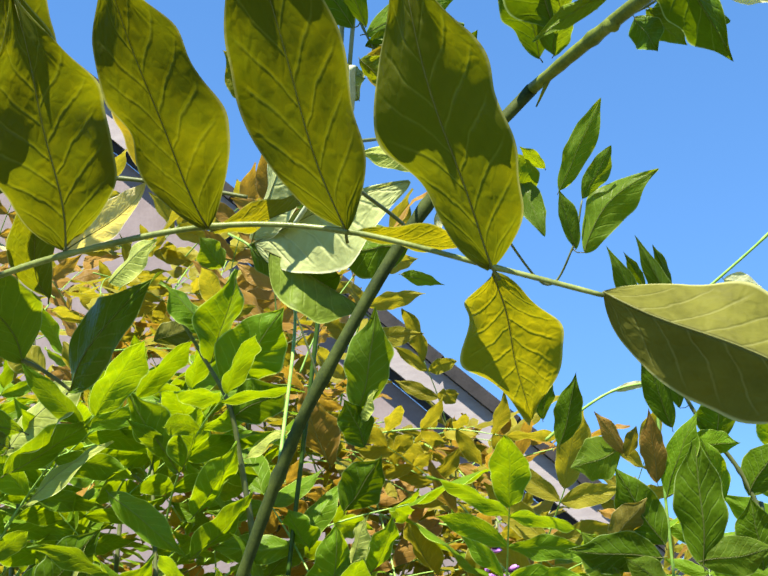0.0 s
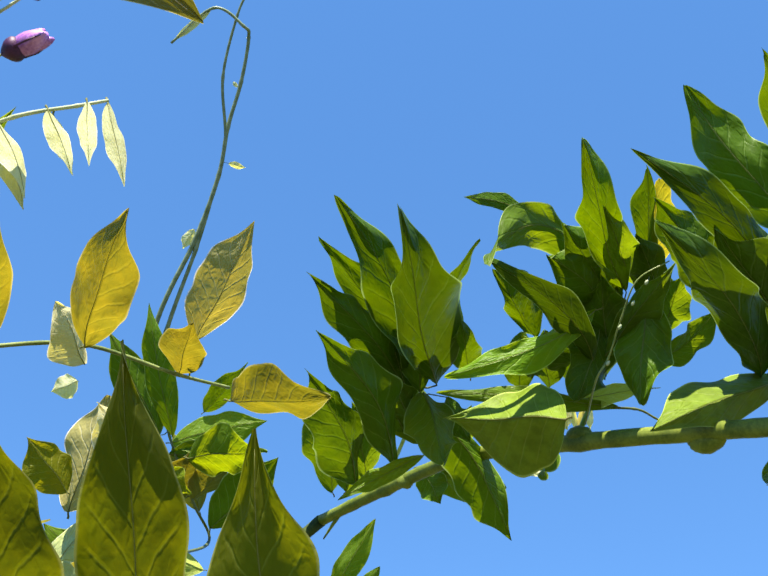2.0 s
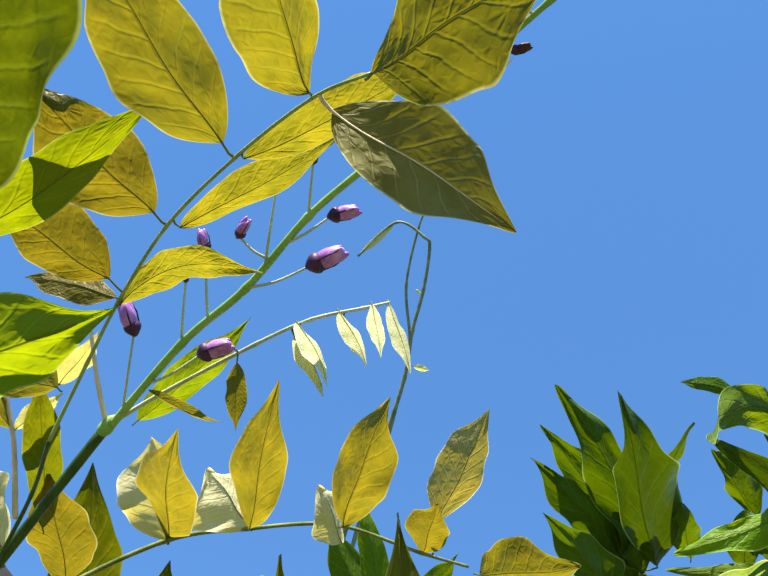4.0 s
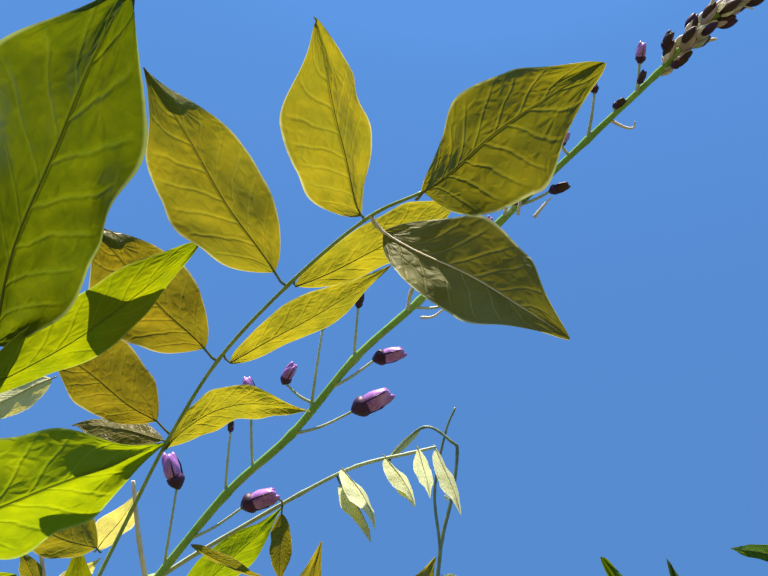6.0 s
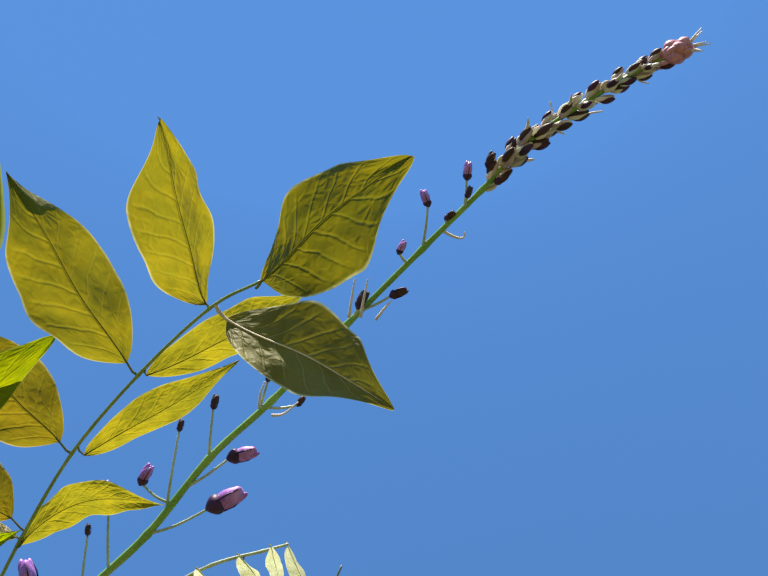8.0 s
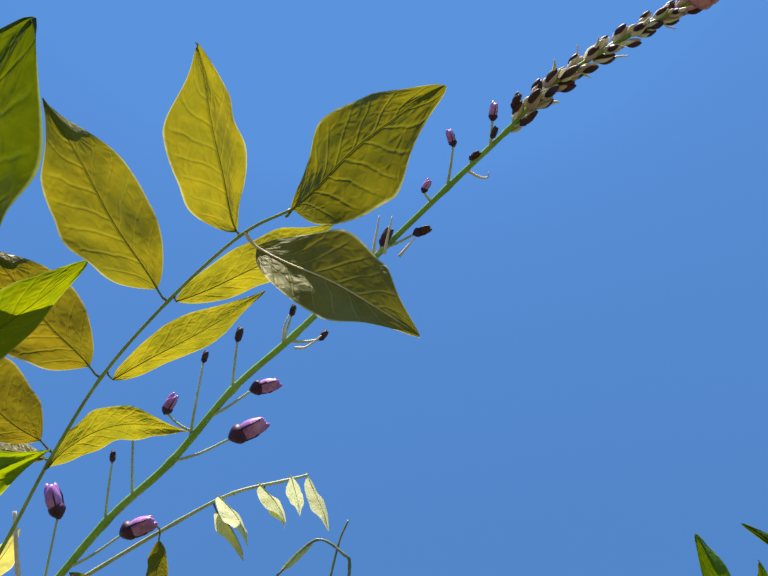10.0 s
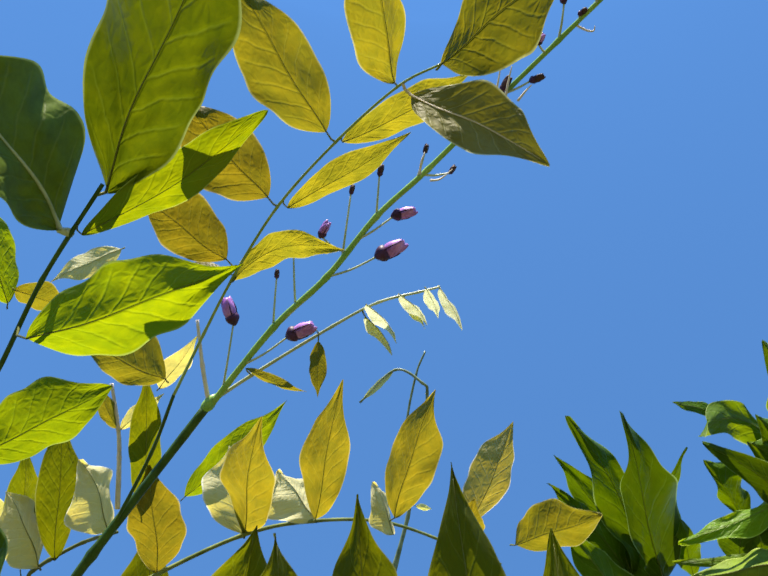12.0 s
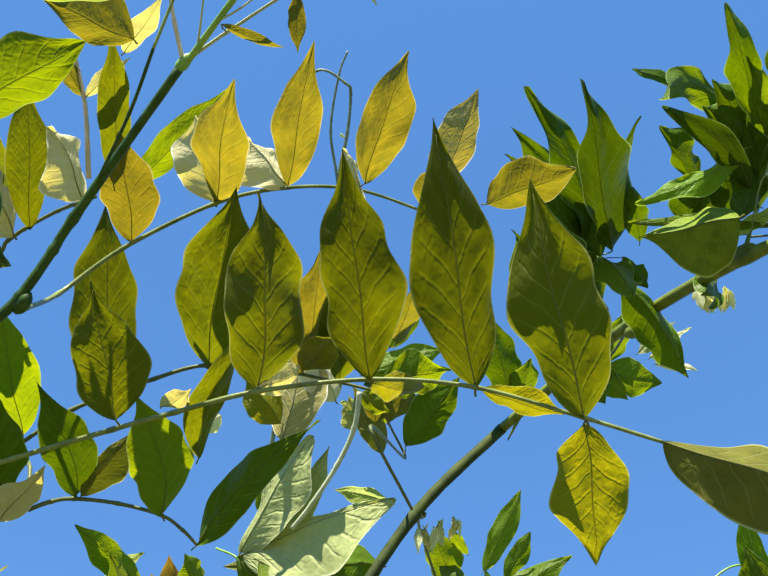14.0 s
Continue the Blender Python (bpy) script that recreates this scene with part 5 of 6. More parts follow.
leaflet(leaf_e, (0.0095, 0.7974, 1.8750), (-0.0032, 0.7610, 1.9064), 0.0276, (-0.1066, -0.5216, -0.8465), LIME)
leaflet(leaf_e, (0.0233, 0.7869, 1.8956), (0.0081, 0.7606, 1.9030), 0.0096, (0.2844, -0.4070, -0.8680), LIME, peak=.5, share=0.54)

twining_vine = thing("twining_vine", (-0.1413, 0.9440, 2.0142), "two thin twining vine tips with pale young leaves", "vine")
stalk(twining_vine, "stem", [(-0.2600, 1.0200, 0.0000), (-0.2700, 1.0000, 1.2000), (-0.1573, 0.9440, 2.0142)], 0.0020, 0.0020, SHOOT)
stalk(twining_vine, "tendril", [(-0.1573, 0.9440, 2.0142), (-0.1228, 0.8507, 2.1439), (-0.0887, 0.8001, 2.2100), (-0.0704, 0.7655, 2.2552), (-0.0637, 0.7394, 2.2902), (-0.0537, 0.7155, 2.3216), (-0.0485, 0.6920, 2.3531), (-0.0529, 0.6817, 2.3564), (-0.0799, 0.6744, 2.3694), (-0.1159, 0.6958, 2.3453)], 0.0024, 0.0011, VINE)
stalk(twining_vine, "tendril", [(-0.1560, 0.9440, 2.0150), (-0.1460, 0.9300, 2.0320), (-0.1120, 0.8507, 2.1420), (-0.0879, 0.8051, 2.2030), (-0.0742, 0.7735, 2.2448), (-0.0657, 0.7472, 2.2797), (-0.0699, 0.7143, 2.3252), (-0.0593, 0.6813, 2.3689), (-0.0495, 0.6665, 2.3881)], 0.0022, 0.0010, VINE)
leaflet(twining_vine, (-0.0622, 0.7585, 2.2640), (-0.0469, 0.7597, 2.2604), 0.0062, (-0.1258, -0.6456, -0.7533), SILVER)
leaflet(twining_vine, (-0.0900, 0.7951, 2.2169), (-0.1000, 0.8061, 2.2031), 0.0115, (-0.0901, -0.8135, -0.5745), SILVER)
leaflet(twining_vine, (-0.0565, 0.7183, 2.3182), (-0.0611, 0.7156, 2.3223), 0.0035, (0.0400, -0.8657, -0.4989), SILVER)
leaflet(twining_vine, (-0.0475, 0.6932, 2.3513), (-0.0499, 0.6908, 2.3549), 0.0035, (0.0774, -0.8543, -0.5139), SILVER)
leaflet(twining_vine, (-0.1880, 0.8819, 2.1088), (-0.2115, 0.8891, 2.1018), 0.0221, (-0.1356, -0.8844, -0.4466), SILVER)
leaflet(twining_vine, (-0.0820, 0.6754, 2.3683), (-0.1159, 0.6958, 2.3453), 0.0071, (-0.0203, -0.7666, -0.6418), SILVER)

leaf_g = thing("compound_leaf", (-0.1680, 0.2575, 1.7301), "olive and silvery compound leaf behind the green shoot", "leaf", "wisteria leaves")
stalk(leaf_g, "rachis", [(-0.2539, 0.2483, 1.6798), (-0.1821, 0.2631, 1.7235), (-0.1680, 0.2575, 1.7301), (-0.1626, 0.2552, 1.7327), (-0.1515, 0.2515, 1.7366), (-0.1349, 0.2360, 1.7258)], 0.0008, 0.0006, STALKD)
leaflet(leaf_g, (-0.1609, 0.2552, 1.7324), (-0.1561, 0.2162, 1.7571), 0.0142, (0.3374, -0.4729, -0.8140), OLIVE, curl=0.05, peak=.5, share=0.48)
leaflet(leaf_g, (-0.1658, 0.2566, 1.7311), (-0.1724, 0.2316, 1.7407), 0.0263, (0.9494, -0.2936, -0.1118), SILVERG)
leaflet(leaf_g, (-0.1436, 0.2494, 1.7389), (-0.1494, 0.2250, 1.7475), 0.0281, (0.9408, -0.2871, -0.1801), SILVERG)
leaflet(leaf_g, (-0.1344, 0.2497, 1.7497), (-0.1276, 0.2029, 1.7644), 0.0106, (0.3773, -0.2569, -0.8897), OLIVE)
leaflet(leaf_g, (-0.1201, 0.2011, 1.7571), (-0.1436, 0.1813, 1.7536), 0.0184, (0.5082, -0.4791, -0.7157), AMBER, peak=.42, share=0.68)
leaflet(leaf_g, (-0.1270, 0.2153, 1.7712), (-0.1109, 0.1947, 1.7705), 0.0086, (0.0854, 0.0800, -0.9931), SILVERG)
leaflet(leaf_g, (-0.1764, 0.2631, 1.7393), (-0.1672, 0.2209, 1.7511), 0.0118, (0.5854, -0.1356, -0.7994), OLIVE, wave=0.05)
leaflet(leaf_g, (-0.1894, 0.2580, 1.7415), (-0.1797, 0.2318, 1.7440), 0.0120, (0.3556, 0.0107, -0.9346), SILVERG)
leaflet(leaf_g, (-0.1378, 0.1753, 1.7960), (-0.1576, 0.1762, 1.7802), 0.0093, (0.3669, -0.7835, -0.5015), SILVERG)

side_shoot = thing("side_shoot", (-0.1426, 0.2494, 1.7496), "thin pale shoot with two tiny leaves", "stem", "wisteria stems")
stalk(side_shoot, "stalk", [(-0.1426, 0.2494, 1.7496), (-0.1413, 0.2346, 1.7587), (-0.1412, 0.2261, 1.7638), (-0.1427, 0.2130, 1.7716)], 0.0009, 0.0006, CREAM)
leaflet(side_shoot, (-0.1416, 0.2263, 1.7636), (-0.1464, 0.2115, 1.7675), 0.0062, (0.5096, -0.4004, -0.7616), AMBER)
leaflet(side_shoot, (-0.1406, 0.2265, 1.7637), (-0.1244, 0.2147, 1.7670), 0.0058, (0.1256, -0.1339, -0.9830), SILVERG, fold=25)
stalk(side_shoot, "stalk", [(-0.1041, 0.2016, 1.7456), (-0.1056, 0.1913, 1.7516), (-0.1068, 0.1797, 1.7596)], 0.0008, 0.0005, CREAM)

leaf_f = thing("compound_leaf", (0.1314, 0.7509, 1.5984), "dark green leafy shoot with narrow upright leaflets", "leaf", "wisteria leaves")
stalk(leaf_f, "rachis", [(0.1600, 0.7800, 0.0000), (0.1450, 0.7600, 1.0000), (0.1322, 0.7516, 1.5896), (0.1290, 0.7468, 1.6395), (0.1197, 0.7399, 1.6683), (0.0990, 0.7300, 1.7004), (0.0896, 0.7232, 1.7233), (0.0862, 0.7177, 1.7432)], 0.0022, 0.0008, STALKD)
leaflet(leaf_f, (0.0159, 0.7228, 1.6888), (0.0296, 0.7035, 1.7287), 0.0166, (-0.0079, -0.8759, -0.4825), GREEN)
leaflet(leaf_f, (0.0073, 0.7179, 1.7045), (0.0120, 0.6999, 1.7314), 0.0127, (0.3033, -0.7413, -0.5987), GREEN)
leaflet(leaf_f, (0.0527, 0.7289, 1.6846), (0.0217, 0.7153, 1.6740), 0.0263, (0.4392, -0.8959, -0.0663), LIME)
leaflet(leaf_f, (0.0829, 0.7297, 1.6952), (0.0694, 0.7042, 1.7442), 0.0167, (0.1799, -0.8669, -0.4648), GREEN)
leaflet(leaf_f, (0.0762, 0.7075, 1.7771), (0.0651, 0.6895, 1.7955), 0.0069, (0.3050, -0.7324, -0.6087), GREEN, fold=25)
leaflet(leaf_f, (0.0915, 0.7086, 1.7785), (0.0822, 0.6905, 1.7987), 0.0069, (0.2356, -0.7401, -0.6298), GREEN, fold=25)
leaflet(leaf_f, (0.0893, 0.7275, 1.7065), (0.0845, 0.7059, 1.7434), 0.0127, (0.2943, -0.8162, -0.4972), GREEN)
leaflet(leaf_f, (0.0712, 0.7354, 1.6638), (0.0696, 0.7144, 1.7053), 0.0148, (0.0348, -0.8550, -0.5174), BRONZE)
leaflet(leaf_f, (0.0928, 0.7436, 1.6144), (0.0939, 0.7203, 1.6906), 0.0297, (-0.0170, -0.9087, -0.4170), GREEN)
leaflet(leaf_f, (0.0759, 0.7373, 1.6564), (0.0966, 0.7178, 1.7015), 0.0194, (-0.4255, -0.8725, -0.2402), GREENB)
leaflet(leaf_f, (0.0709, 0.7395, 1.6272), (0.0467, 0.7195, 1.6723), 0.0263, (0.2510, -0.8625, -0.4395), GREEN)
leaflet(leaf_f, (0.0691, 0.7393, 1.6212), (0.0137, 0.7160, 1.6268), 0.0266, (0.3097, -0.8519, -0.4224), GREEN)
leaflet(leaf_f, (0.0922, 0.7330, 1.6853), (0.1205, 0.7248, 1.6822), 0.0171, (-0.2710, -0.8893, -0.3685), GREENB, fold=20)
leaflet(leaf_f, (0.1085, 0.7420, 1.6518), (0.0983, 0.7218, 1.6863), 0.0177, (0.0984, -0.8231, -0.5593), GREENB)
leaflet(leaf_f, (0.1230, 0.7434, 1.6539), (0.1459, 0.7271, 1.6837), 0.0240, (-0.2371, -0.9042, -0.3552), GREEN)
leaflet(leaf_f, (0.1273, 0.7496, 1.6104), (0.1225, 0.7321, 1.6508), 0.0237, (0.0793, -0.8453, -0.5284), GREEN)
leaflet(leaf_f, (0.0902, 0.7431, 1.6175), (0.1329, 0.7378, 1.6221), 0.0243, (-0.1435, -0.9664, -0.2135), LIME)
leaflet(leaf_f, (0.0533, 0.7296, 1.6818), (0.0387, 0.7108, 1.7051), 0.0100, (0.4562, -0.7742, -0.4388), BRONZE)
leaflet(leaf_f, (0.0546, 0.7301, 1.6803), (0.0615, 0.7159, 1.6958), 0.0088, (-0.0218, -0.6943, -0.7194), AMBER)
leaflet(leaf_f, (0.1094, 0.7346, 1.6858), (0.1101, 0.7157, 1.7145), 0.0260, (0.0308, -0.8063, -0.5906), GREEN)
leaflet(leaf_f, (0.1387, 0.7508, 1.6188), (0.1568, 0.7343, 1.6597), 0.0260, (-0.1431, -0.8973, -0.4176), GREEN)
leaflet(leaf_f, (0.0440, 0.7343, 1.6093), (0.0233, 0.7187, 1.6367), 0.0265, (0.5322, -0.7951, -0.2908), LIME)
leaflet(leaf_f, (0.0718, 0.7400, 1.5999), (0.0474, 0.7236, 1.6213), 0.0206, (0.5664, -0.8009, -0.1942), LIME)
leaflet(leaf_f, (0.0397, 0.7337, 1.6310), (0.0637, 0.7249, 1.6532), 0.0188, (0.0057, -0.8069, -0.5906), GOLD)

leaf_k = thing("compound_leaf", (0.1987, 0.6992, 1.7387), "green shoot tip with small pointed leaflets", "leaf", "wisteria leaves")
stalk(leaf_k, "rachis", [(0.1900, 0.7600, 0.0000), (0.1900, 0.7200, 1.1000), (0.1966, 0.7052, 1.7258), (0.1989, 0.6894, 1.7595), (0.2020, 0.6798, 1.7802), (0.2007, 0.6702, 1.8011)], 0.0011, 0.0006, STALK)
leaflet(leaf_k, (0.2021, 0.6824, 1.7745), (0.1889, 0.6376, 1.8430), 0.0212, (-0.0689, -0.8289, -0.5551), GREENB, peak=.42, share=0.53)
leaflet(leaf_k, (0.1991, 0.6798, 1.7803), (0.1560, 0.6591, 1.8012), 0.0165, (0.0441, -0.7154, -0.6973), GREENL)
leaflet(leaf_k, (0.2034, 0.6825, 1.7745), (0.2174, 0.6534, 1.8079), 0.0243, (-0.2469, -0.7739, -0.5832), GREENB)
leaflet(leaf_k, (0.2118, 0.6868, 1.7644), (0.2440, 0.6669, 1.7771), 0.0237, (-0.3489, -0.8338, -0.4279), GREENB)
leaflet(leaf_k, (0.2076, 0.6845, 1.7696), (0.1884, 0.6500, 1.8171), 0.0297, (-0.2371, -0.7252, -0.6464), GREENL, wave=0.04)
leaflet(leaf_k, (0.1729, 0.6987, 1.7422), (0.1549, 0.6744, 1.7686), 0.0167, (0.1943, -0.7621, -0.6176), GREENL)
leaflet(leaf_k, (0.2231, 0.6938, 1.7484), (0.2447, 0.6750, 1.7594), 0.0271, (-0.3913, -0.7522, -0.5301), GREENL)
leaflet(leaf_k, (0.0764, 0.7043, 1.7472), (0.0549, 0.6707, 1.7941), 0.0127, (0.2321, -0.8219, -0.5202), GREENL, fold=22)
leaflet(leaf_k, (0.0937, 0.7033, 1.7463), (0.0719, 0.6684, 1.7974), 0.0127, (0.1967, -0.8261, -0.5282), GREENL, fold=22)
leaflet(leaf_k, (0.1081, 0.7036, 1.7429), (0.0898, 0.6837, 1.7621), 0.0173, (0.3722, -0.7588, -0.5345), GREENL)

tendril_vine = thing("tendril_vine", (0.0901, 0.8852, 1.7856), "long pale tendril with a silvery young tip", "vine")
stalk(tendril_vine, "tendril", [(0.1000, 1.0000, 0.0000), (0.0891, 0.9636, 1.3042), (0.0901, 0.8852, 1.7856), (0.1142, 0.8760, 1.8065), (0.1786, 0.8600, 1.8524), (0.2276, 0.8506, 1.8942), (0.2597, 0.8509, 1.9071), (0.3108, 0.8633, 1.8971)], 0.0013, 0.0008, STALK)
leaflet(tendril_vine, (0.2597, 0.8509, 1.9071), (0.3116, 0.8637, 1.8962), 0.0072, (-0.0412, -0.8439, -0.5348), SILVER)
leaflet(tendril_vine, (0.1927, 0.8570, 1.8642), (0.2047, 0.8576, 1.8658), 0.0048, (-0.0195, -0.9065, -0.4218), SILVER)
leaflet(tendril_vine, (0.1461, 0.8687, 1.8255), (0.1735, 0.8733, 1.8179), 0.0159, (-0.0201, -0.8955, -0.4445), SILVER)
stalk(tendril_vine, "tendril", [(0.0033, 0.9020, 1.7217), (0.0276, 0.8996, 1.7391), (0.0577, 0.8995, 1.7549), (0.0871, 0.9033, 1.7595), (0.1220, 0.9108, 1.7580)], 0.0012, 0.0008, STALK)
leaflet(tendril_vine, (0.0577, 0.8995, 1.7549), (0.0871, 0.9031, 1.7603), 0.0064, (0.1555, -0.9349, -0.3190), SILVER)

leaf_s = thing("leafy_shoot", (-0.2499, 0.9844, 1.5967), "sunlit yellow-green leafy shoot with pointed leaflets", "leaf", "shrubbery leaves")
stalk(leaf_s, "stem", [(-0.2000, 1.0000, 0.0000), (-0.1900, 0.9800, 1.1000), (-0.2499, 0.9844, 1.5967), (-0.2470, 0.9642, 1.6683), (-0.2509, 0.9462, 1.7281), (-0.2559, 0.9315, 1.7758), (-0.2734, 0.9172, 1.8159), (-0.2984, 0.8994, 1.8640)], 0.004, 0.0012, STALKD)
stalk(leaf_s, "rachis", [(-0.1770, 0.9353, 1.7799), (-0.1830, 0.9250, 1.8099), (-0.1927, 0.9142, 1.8459)], 0.0012, 0.0007, STALKD)
leaflet(leaf_s, (-0.2678, 0.9117, 1.8376), (-0.2981, 0.8833, 1.8763), 0.0390, (0.8282, -0.4743, 0.2986), GREENB, bulge=2.1, wave=0.06)
leaflet(leaf_s, (-0.2687, 0.9191, 1.8119), (-0.2348, 0.8908, 1.8809), 0.0513, (0.8271, -0.2460, -0.5053), GREENB, bulge=2.1, wave=0.06)
leaflet(leaf_s, (-0.2569, 0.9272, 1.7898), (-0.1995, 0.9013, 1.8468), 0.0542, (0.2242, -0.8262, -0.5169), GREENB, bulge=2.1, wave=0.06)
leaflet(leaf_s, (-0.3022, 0.9390, 1.7250), (-0.3374, 0.9011, 1.7928), 0.0493, (-0.3894, -0.7051, -0.5926), GREENB, bulge=2.1, wave=0.06)
leaflet(leaf_s, (-0.2978, 0.9385, 1.7289), (-0.2782, 0.9154, 1.7759), 0.0451, (0.8509, -0.2344, -0.4702), GREENB, bulge=2.1, wave=0.06)
leaflet(leaf_s, (-0.2945, 0.9505, 1.6891), (-0.2464, 0.9302, 1.7420), 0.0349, (0.6436, -0.3008, -0.7038), GREENB, bulge=2.1, wave=0.06)
leaflet(leaf_s, (-0.2989, 0.9596, 1.6554), (-0.2390, 0.9423, 1.7045), 0.0369, (0.5264, -0.3559, -0.7721), GREENB, bulge=2.1, wave=0.06)
leaflet(leaf_s, (-0.2544, 0.9340, 1.7678), (-0.2028, 0.9211, 1.7849), 0.0404, (0.0268, -0.8387, -0.5440), GREEN, bulge=2.1, wave=0.06)
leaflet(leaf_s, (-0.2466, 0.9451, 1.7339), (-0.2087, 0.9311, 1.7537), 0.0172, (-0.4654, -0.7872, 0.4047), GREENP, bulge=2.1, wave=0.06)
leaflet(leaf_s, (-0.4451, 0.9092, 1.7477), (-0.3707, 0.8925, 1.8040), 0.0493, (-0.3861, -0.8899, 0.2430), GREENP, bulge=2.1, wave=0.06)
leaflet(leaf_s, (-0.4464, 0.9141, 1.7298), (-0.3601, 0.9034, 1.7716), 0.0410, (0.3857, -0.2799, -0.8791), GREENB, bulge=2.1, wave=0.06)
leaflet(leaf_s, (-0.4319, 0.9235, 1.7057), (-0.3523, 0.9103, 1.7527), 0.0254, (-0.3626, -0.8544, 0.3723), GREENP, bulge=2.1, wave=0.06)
leaflet(leaf_s, (-0.3621, 0.9329, 1.7123), (-0.2998, 0.9467, 1.6558), 0.0263, (0.0596, -0.9841, -0.1674), GREENB, bulge=2.1, wave=0.06)
leaflet(leaf_s, (-0.4269, 0.9460, 1.6300), (-0.3664, 0.9285, 1.6815), 0.0383, (0.1944, -0.8318, -0.5200), GREEN, bulge=2.1, wave=0.06)
leaflet(leaf_s, (-0.4047, 0.9471, 1.6388), (-0.3770, 0.9287, 1.6746), 0.0172, (-0.5556, -0.8314, 0.0001), GREENP, bulge=2.1, wave=0.06)
leaflet(leaf_s, (-0.3687, 0.9587, 1.6190), (-0.3238, 0.9422, 1.6579), 0.0287, (0.5510, -0.3136, -0.7733), GREENB, bulge=2.1, wave=0.06)
leaflet(leaf_s, (-0.3422, 0.9631, 1.6184), (-0.3083, 0.9470, 1.6497), 0.0254, (-0.5756, -0.7892, 0.2142), GREENP, bulge=2.1, wave=0.06)
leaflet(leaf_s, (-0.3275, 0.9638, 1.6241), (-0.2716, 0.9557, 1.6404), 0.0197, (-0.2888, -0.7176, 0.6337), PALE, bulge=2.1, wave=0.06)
leaflet(leaf_s, (-0.1897, 0.9893, 1.6134), (-0.1716, 0.9611, 1.6736), 0.0493, (0.8268, -0.3751, -0.4192), GREENB, bulge=2.1, wave=0.06)
leaflet(leaf_s, (-0.2020, 0.9741, 1.6586), (-0.2148, 0.9511, 1.6871), 0.0390, (-0.4034, -0.6186, -0.6743), GREENB, bulge=2.1, wave=0.06)
leaflet(leaf_s, (-0.1672, 0.9835, 1.6447), (-0.1496, 0.9608, 1.6809), 0.0254, (-0.6943, -0.7174, -0.0568), GREENP, bulge=2.1, wave=0.06)
leaflet(leaf_s, (-0.1523, 0.9882, 1.6365), (-0.1259, 0.9636, 1.6772), 0.0287, (0.6534, -0.4131, -0.6344), GREENB, bulge=2.1, wave=0.06)
leaflet(leaf_s, (-0.1684, 0.9700, 1.6865), (-0.1315, 0.9418, 1.7242), 0.0383, (0.0766, -0.8736, -0.4807), GREEN, bulge=2.1, wave=0.06)
leaflet(leaf_s, (-0.1455, 0.9511, 1.7366), (-0.1573, 0.9227, 1.7719), 0.0300, (0.4488, -0.7952, -0.4078), GREEN, bulge=2.1, wave=0.06)
leaflet(leaf_s, (-0.1484, 0.9417, 1.7581), (-0.1289, 0.9172, 1.7764), 0.0230, (-0.6722, -0.7201, 0.1721), GREENP, bulge=2.1, wave=0.06)
leaflet(leaf_s, (-0.1481, 0.9394, 1.7633), (-0.1212, 0.8957, 1.8375), 0.0386, (0.2976, -0.8430, -0.4481), GREENL, bulge=2.1, wave=0.06)
leaflet(leaf_s, (-0.2038, 1.0759, 1.7415), (-0.2189, 1.0405, 1.8110), 0.0509, (-0.5751, -0.6740, -0.4637), BRONZE, bulge=2.1, wave=0.06)
leaflet(leaf_s, (-0.2338, 1.0853, 1.6928), (-0.2536, 1.0624, 1.7175), 0.0361, (-0.2795, -0.5826, -0.7632), BRONZE, bulge=2.1, wave=0.06)
leaflet(leaf_s, (-0.3966, 1.0305, 1.7925), (-0.3842, 1.0075, 1.8352), 0.0241, (0.9160, -0.1753, -0.3609), BRONZE, bulge=2.1, wave=0.06)
leaflet(leaf_s, (-0.3387, 1.0179, 1.7956), (-0.3433, 0.9971, 1.8213), 0.0227, (0.9664, -0.2547, -0.0338), PALE, bulge=2.1, wave=0.06)
leaflet(leaf_s, (-0.4215, 1.0513, 1.8159), (-0.4519, 1.0183, 1.8697), 0.0428, (-0.3512, -0.6986, -0.6234), YELLOWG, bulge=2.1, wave=0.06)
leaflet(leaf_s, (-0.4135, 1.0450, 1.8420), (-0.4210, 1.0193, 1.8837), 0.0285, (-0.4353, -0.7289, -0.5284), YELLOWG, bulge=2.1, wave=0.06)
leaflet(leaf_s, (-0.4720, 1.0333, 1.8501), (-0.5043, 1.0086, 1.8744), 0.0321, (0.5701, -0.8184, -0.0727), YELLOWG, bulge=2.1, wave=0.06)
leaflet(leaf_s, (-0.3559, 1.0165, 1.8633), (-0.3090, 1.0088, 1.8727), 0.0267, (-0.0238, -0.8142, -0.5801), PALEO, bulge=2.1, wave=0.06)
leaflet(leaf_s, (-0.2507, 1.0234, 1.6428), (-0.2114, 1.0092, 1.6705), 0.0263, (0.0046, -0.8833, -0.4687), GREENL, bulge=2.1, wave=0.06)
leaflet(leaf_s, (-0.2387, 1.0436, 1.8340), (-0.2655, 1.0198, 1.8585), 0.0324, (-0.2832, -0.5140, -0.8097), YELLOWG, bulge=2.1, wave=0.06)
leaflet(leaf_s, (-0.1184, 1.1506, 1.6400), (-0.1411, 1.1183, 1.6947), 0.0381, (-0.5345, -0.6156, -0.5791), YELLOWG, bulge=2.1, wave=0.06)
leaflet(leaf_s, (-0.0958, 1.1380, 1.6948), (-0.1144, 1.1073, 1.7442), 0.0285, (-0.5770, -0.5867, -0.5681), BRONZE, bulge=2.1, wave=0.06)
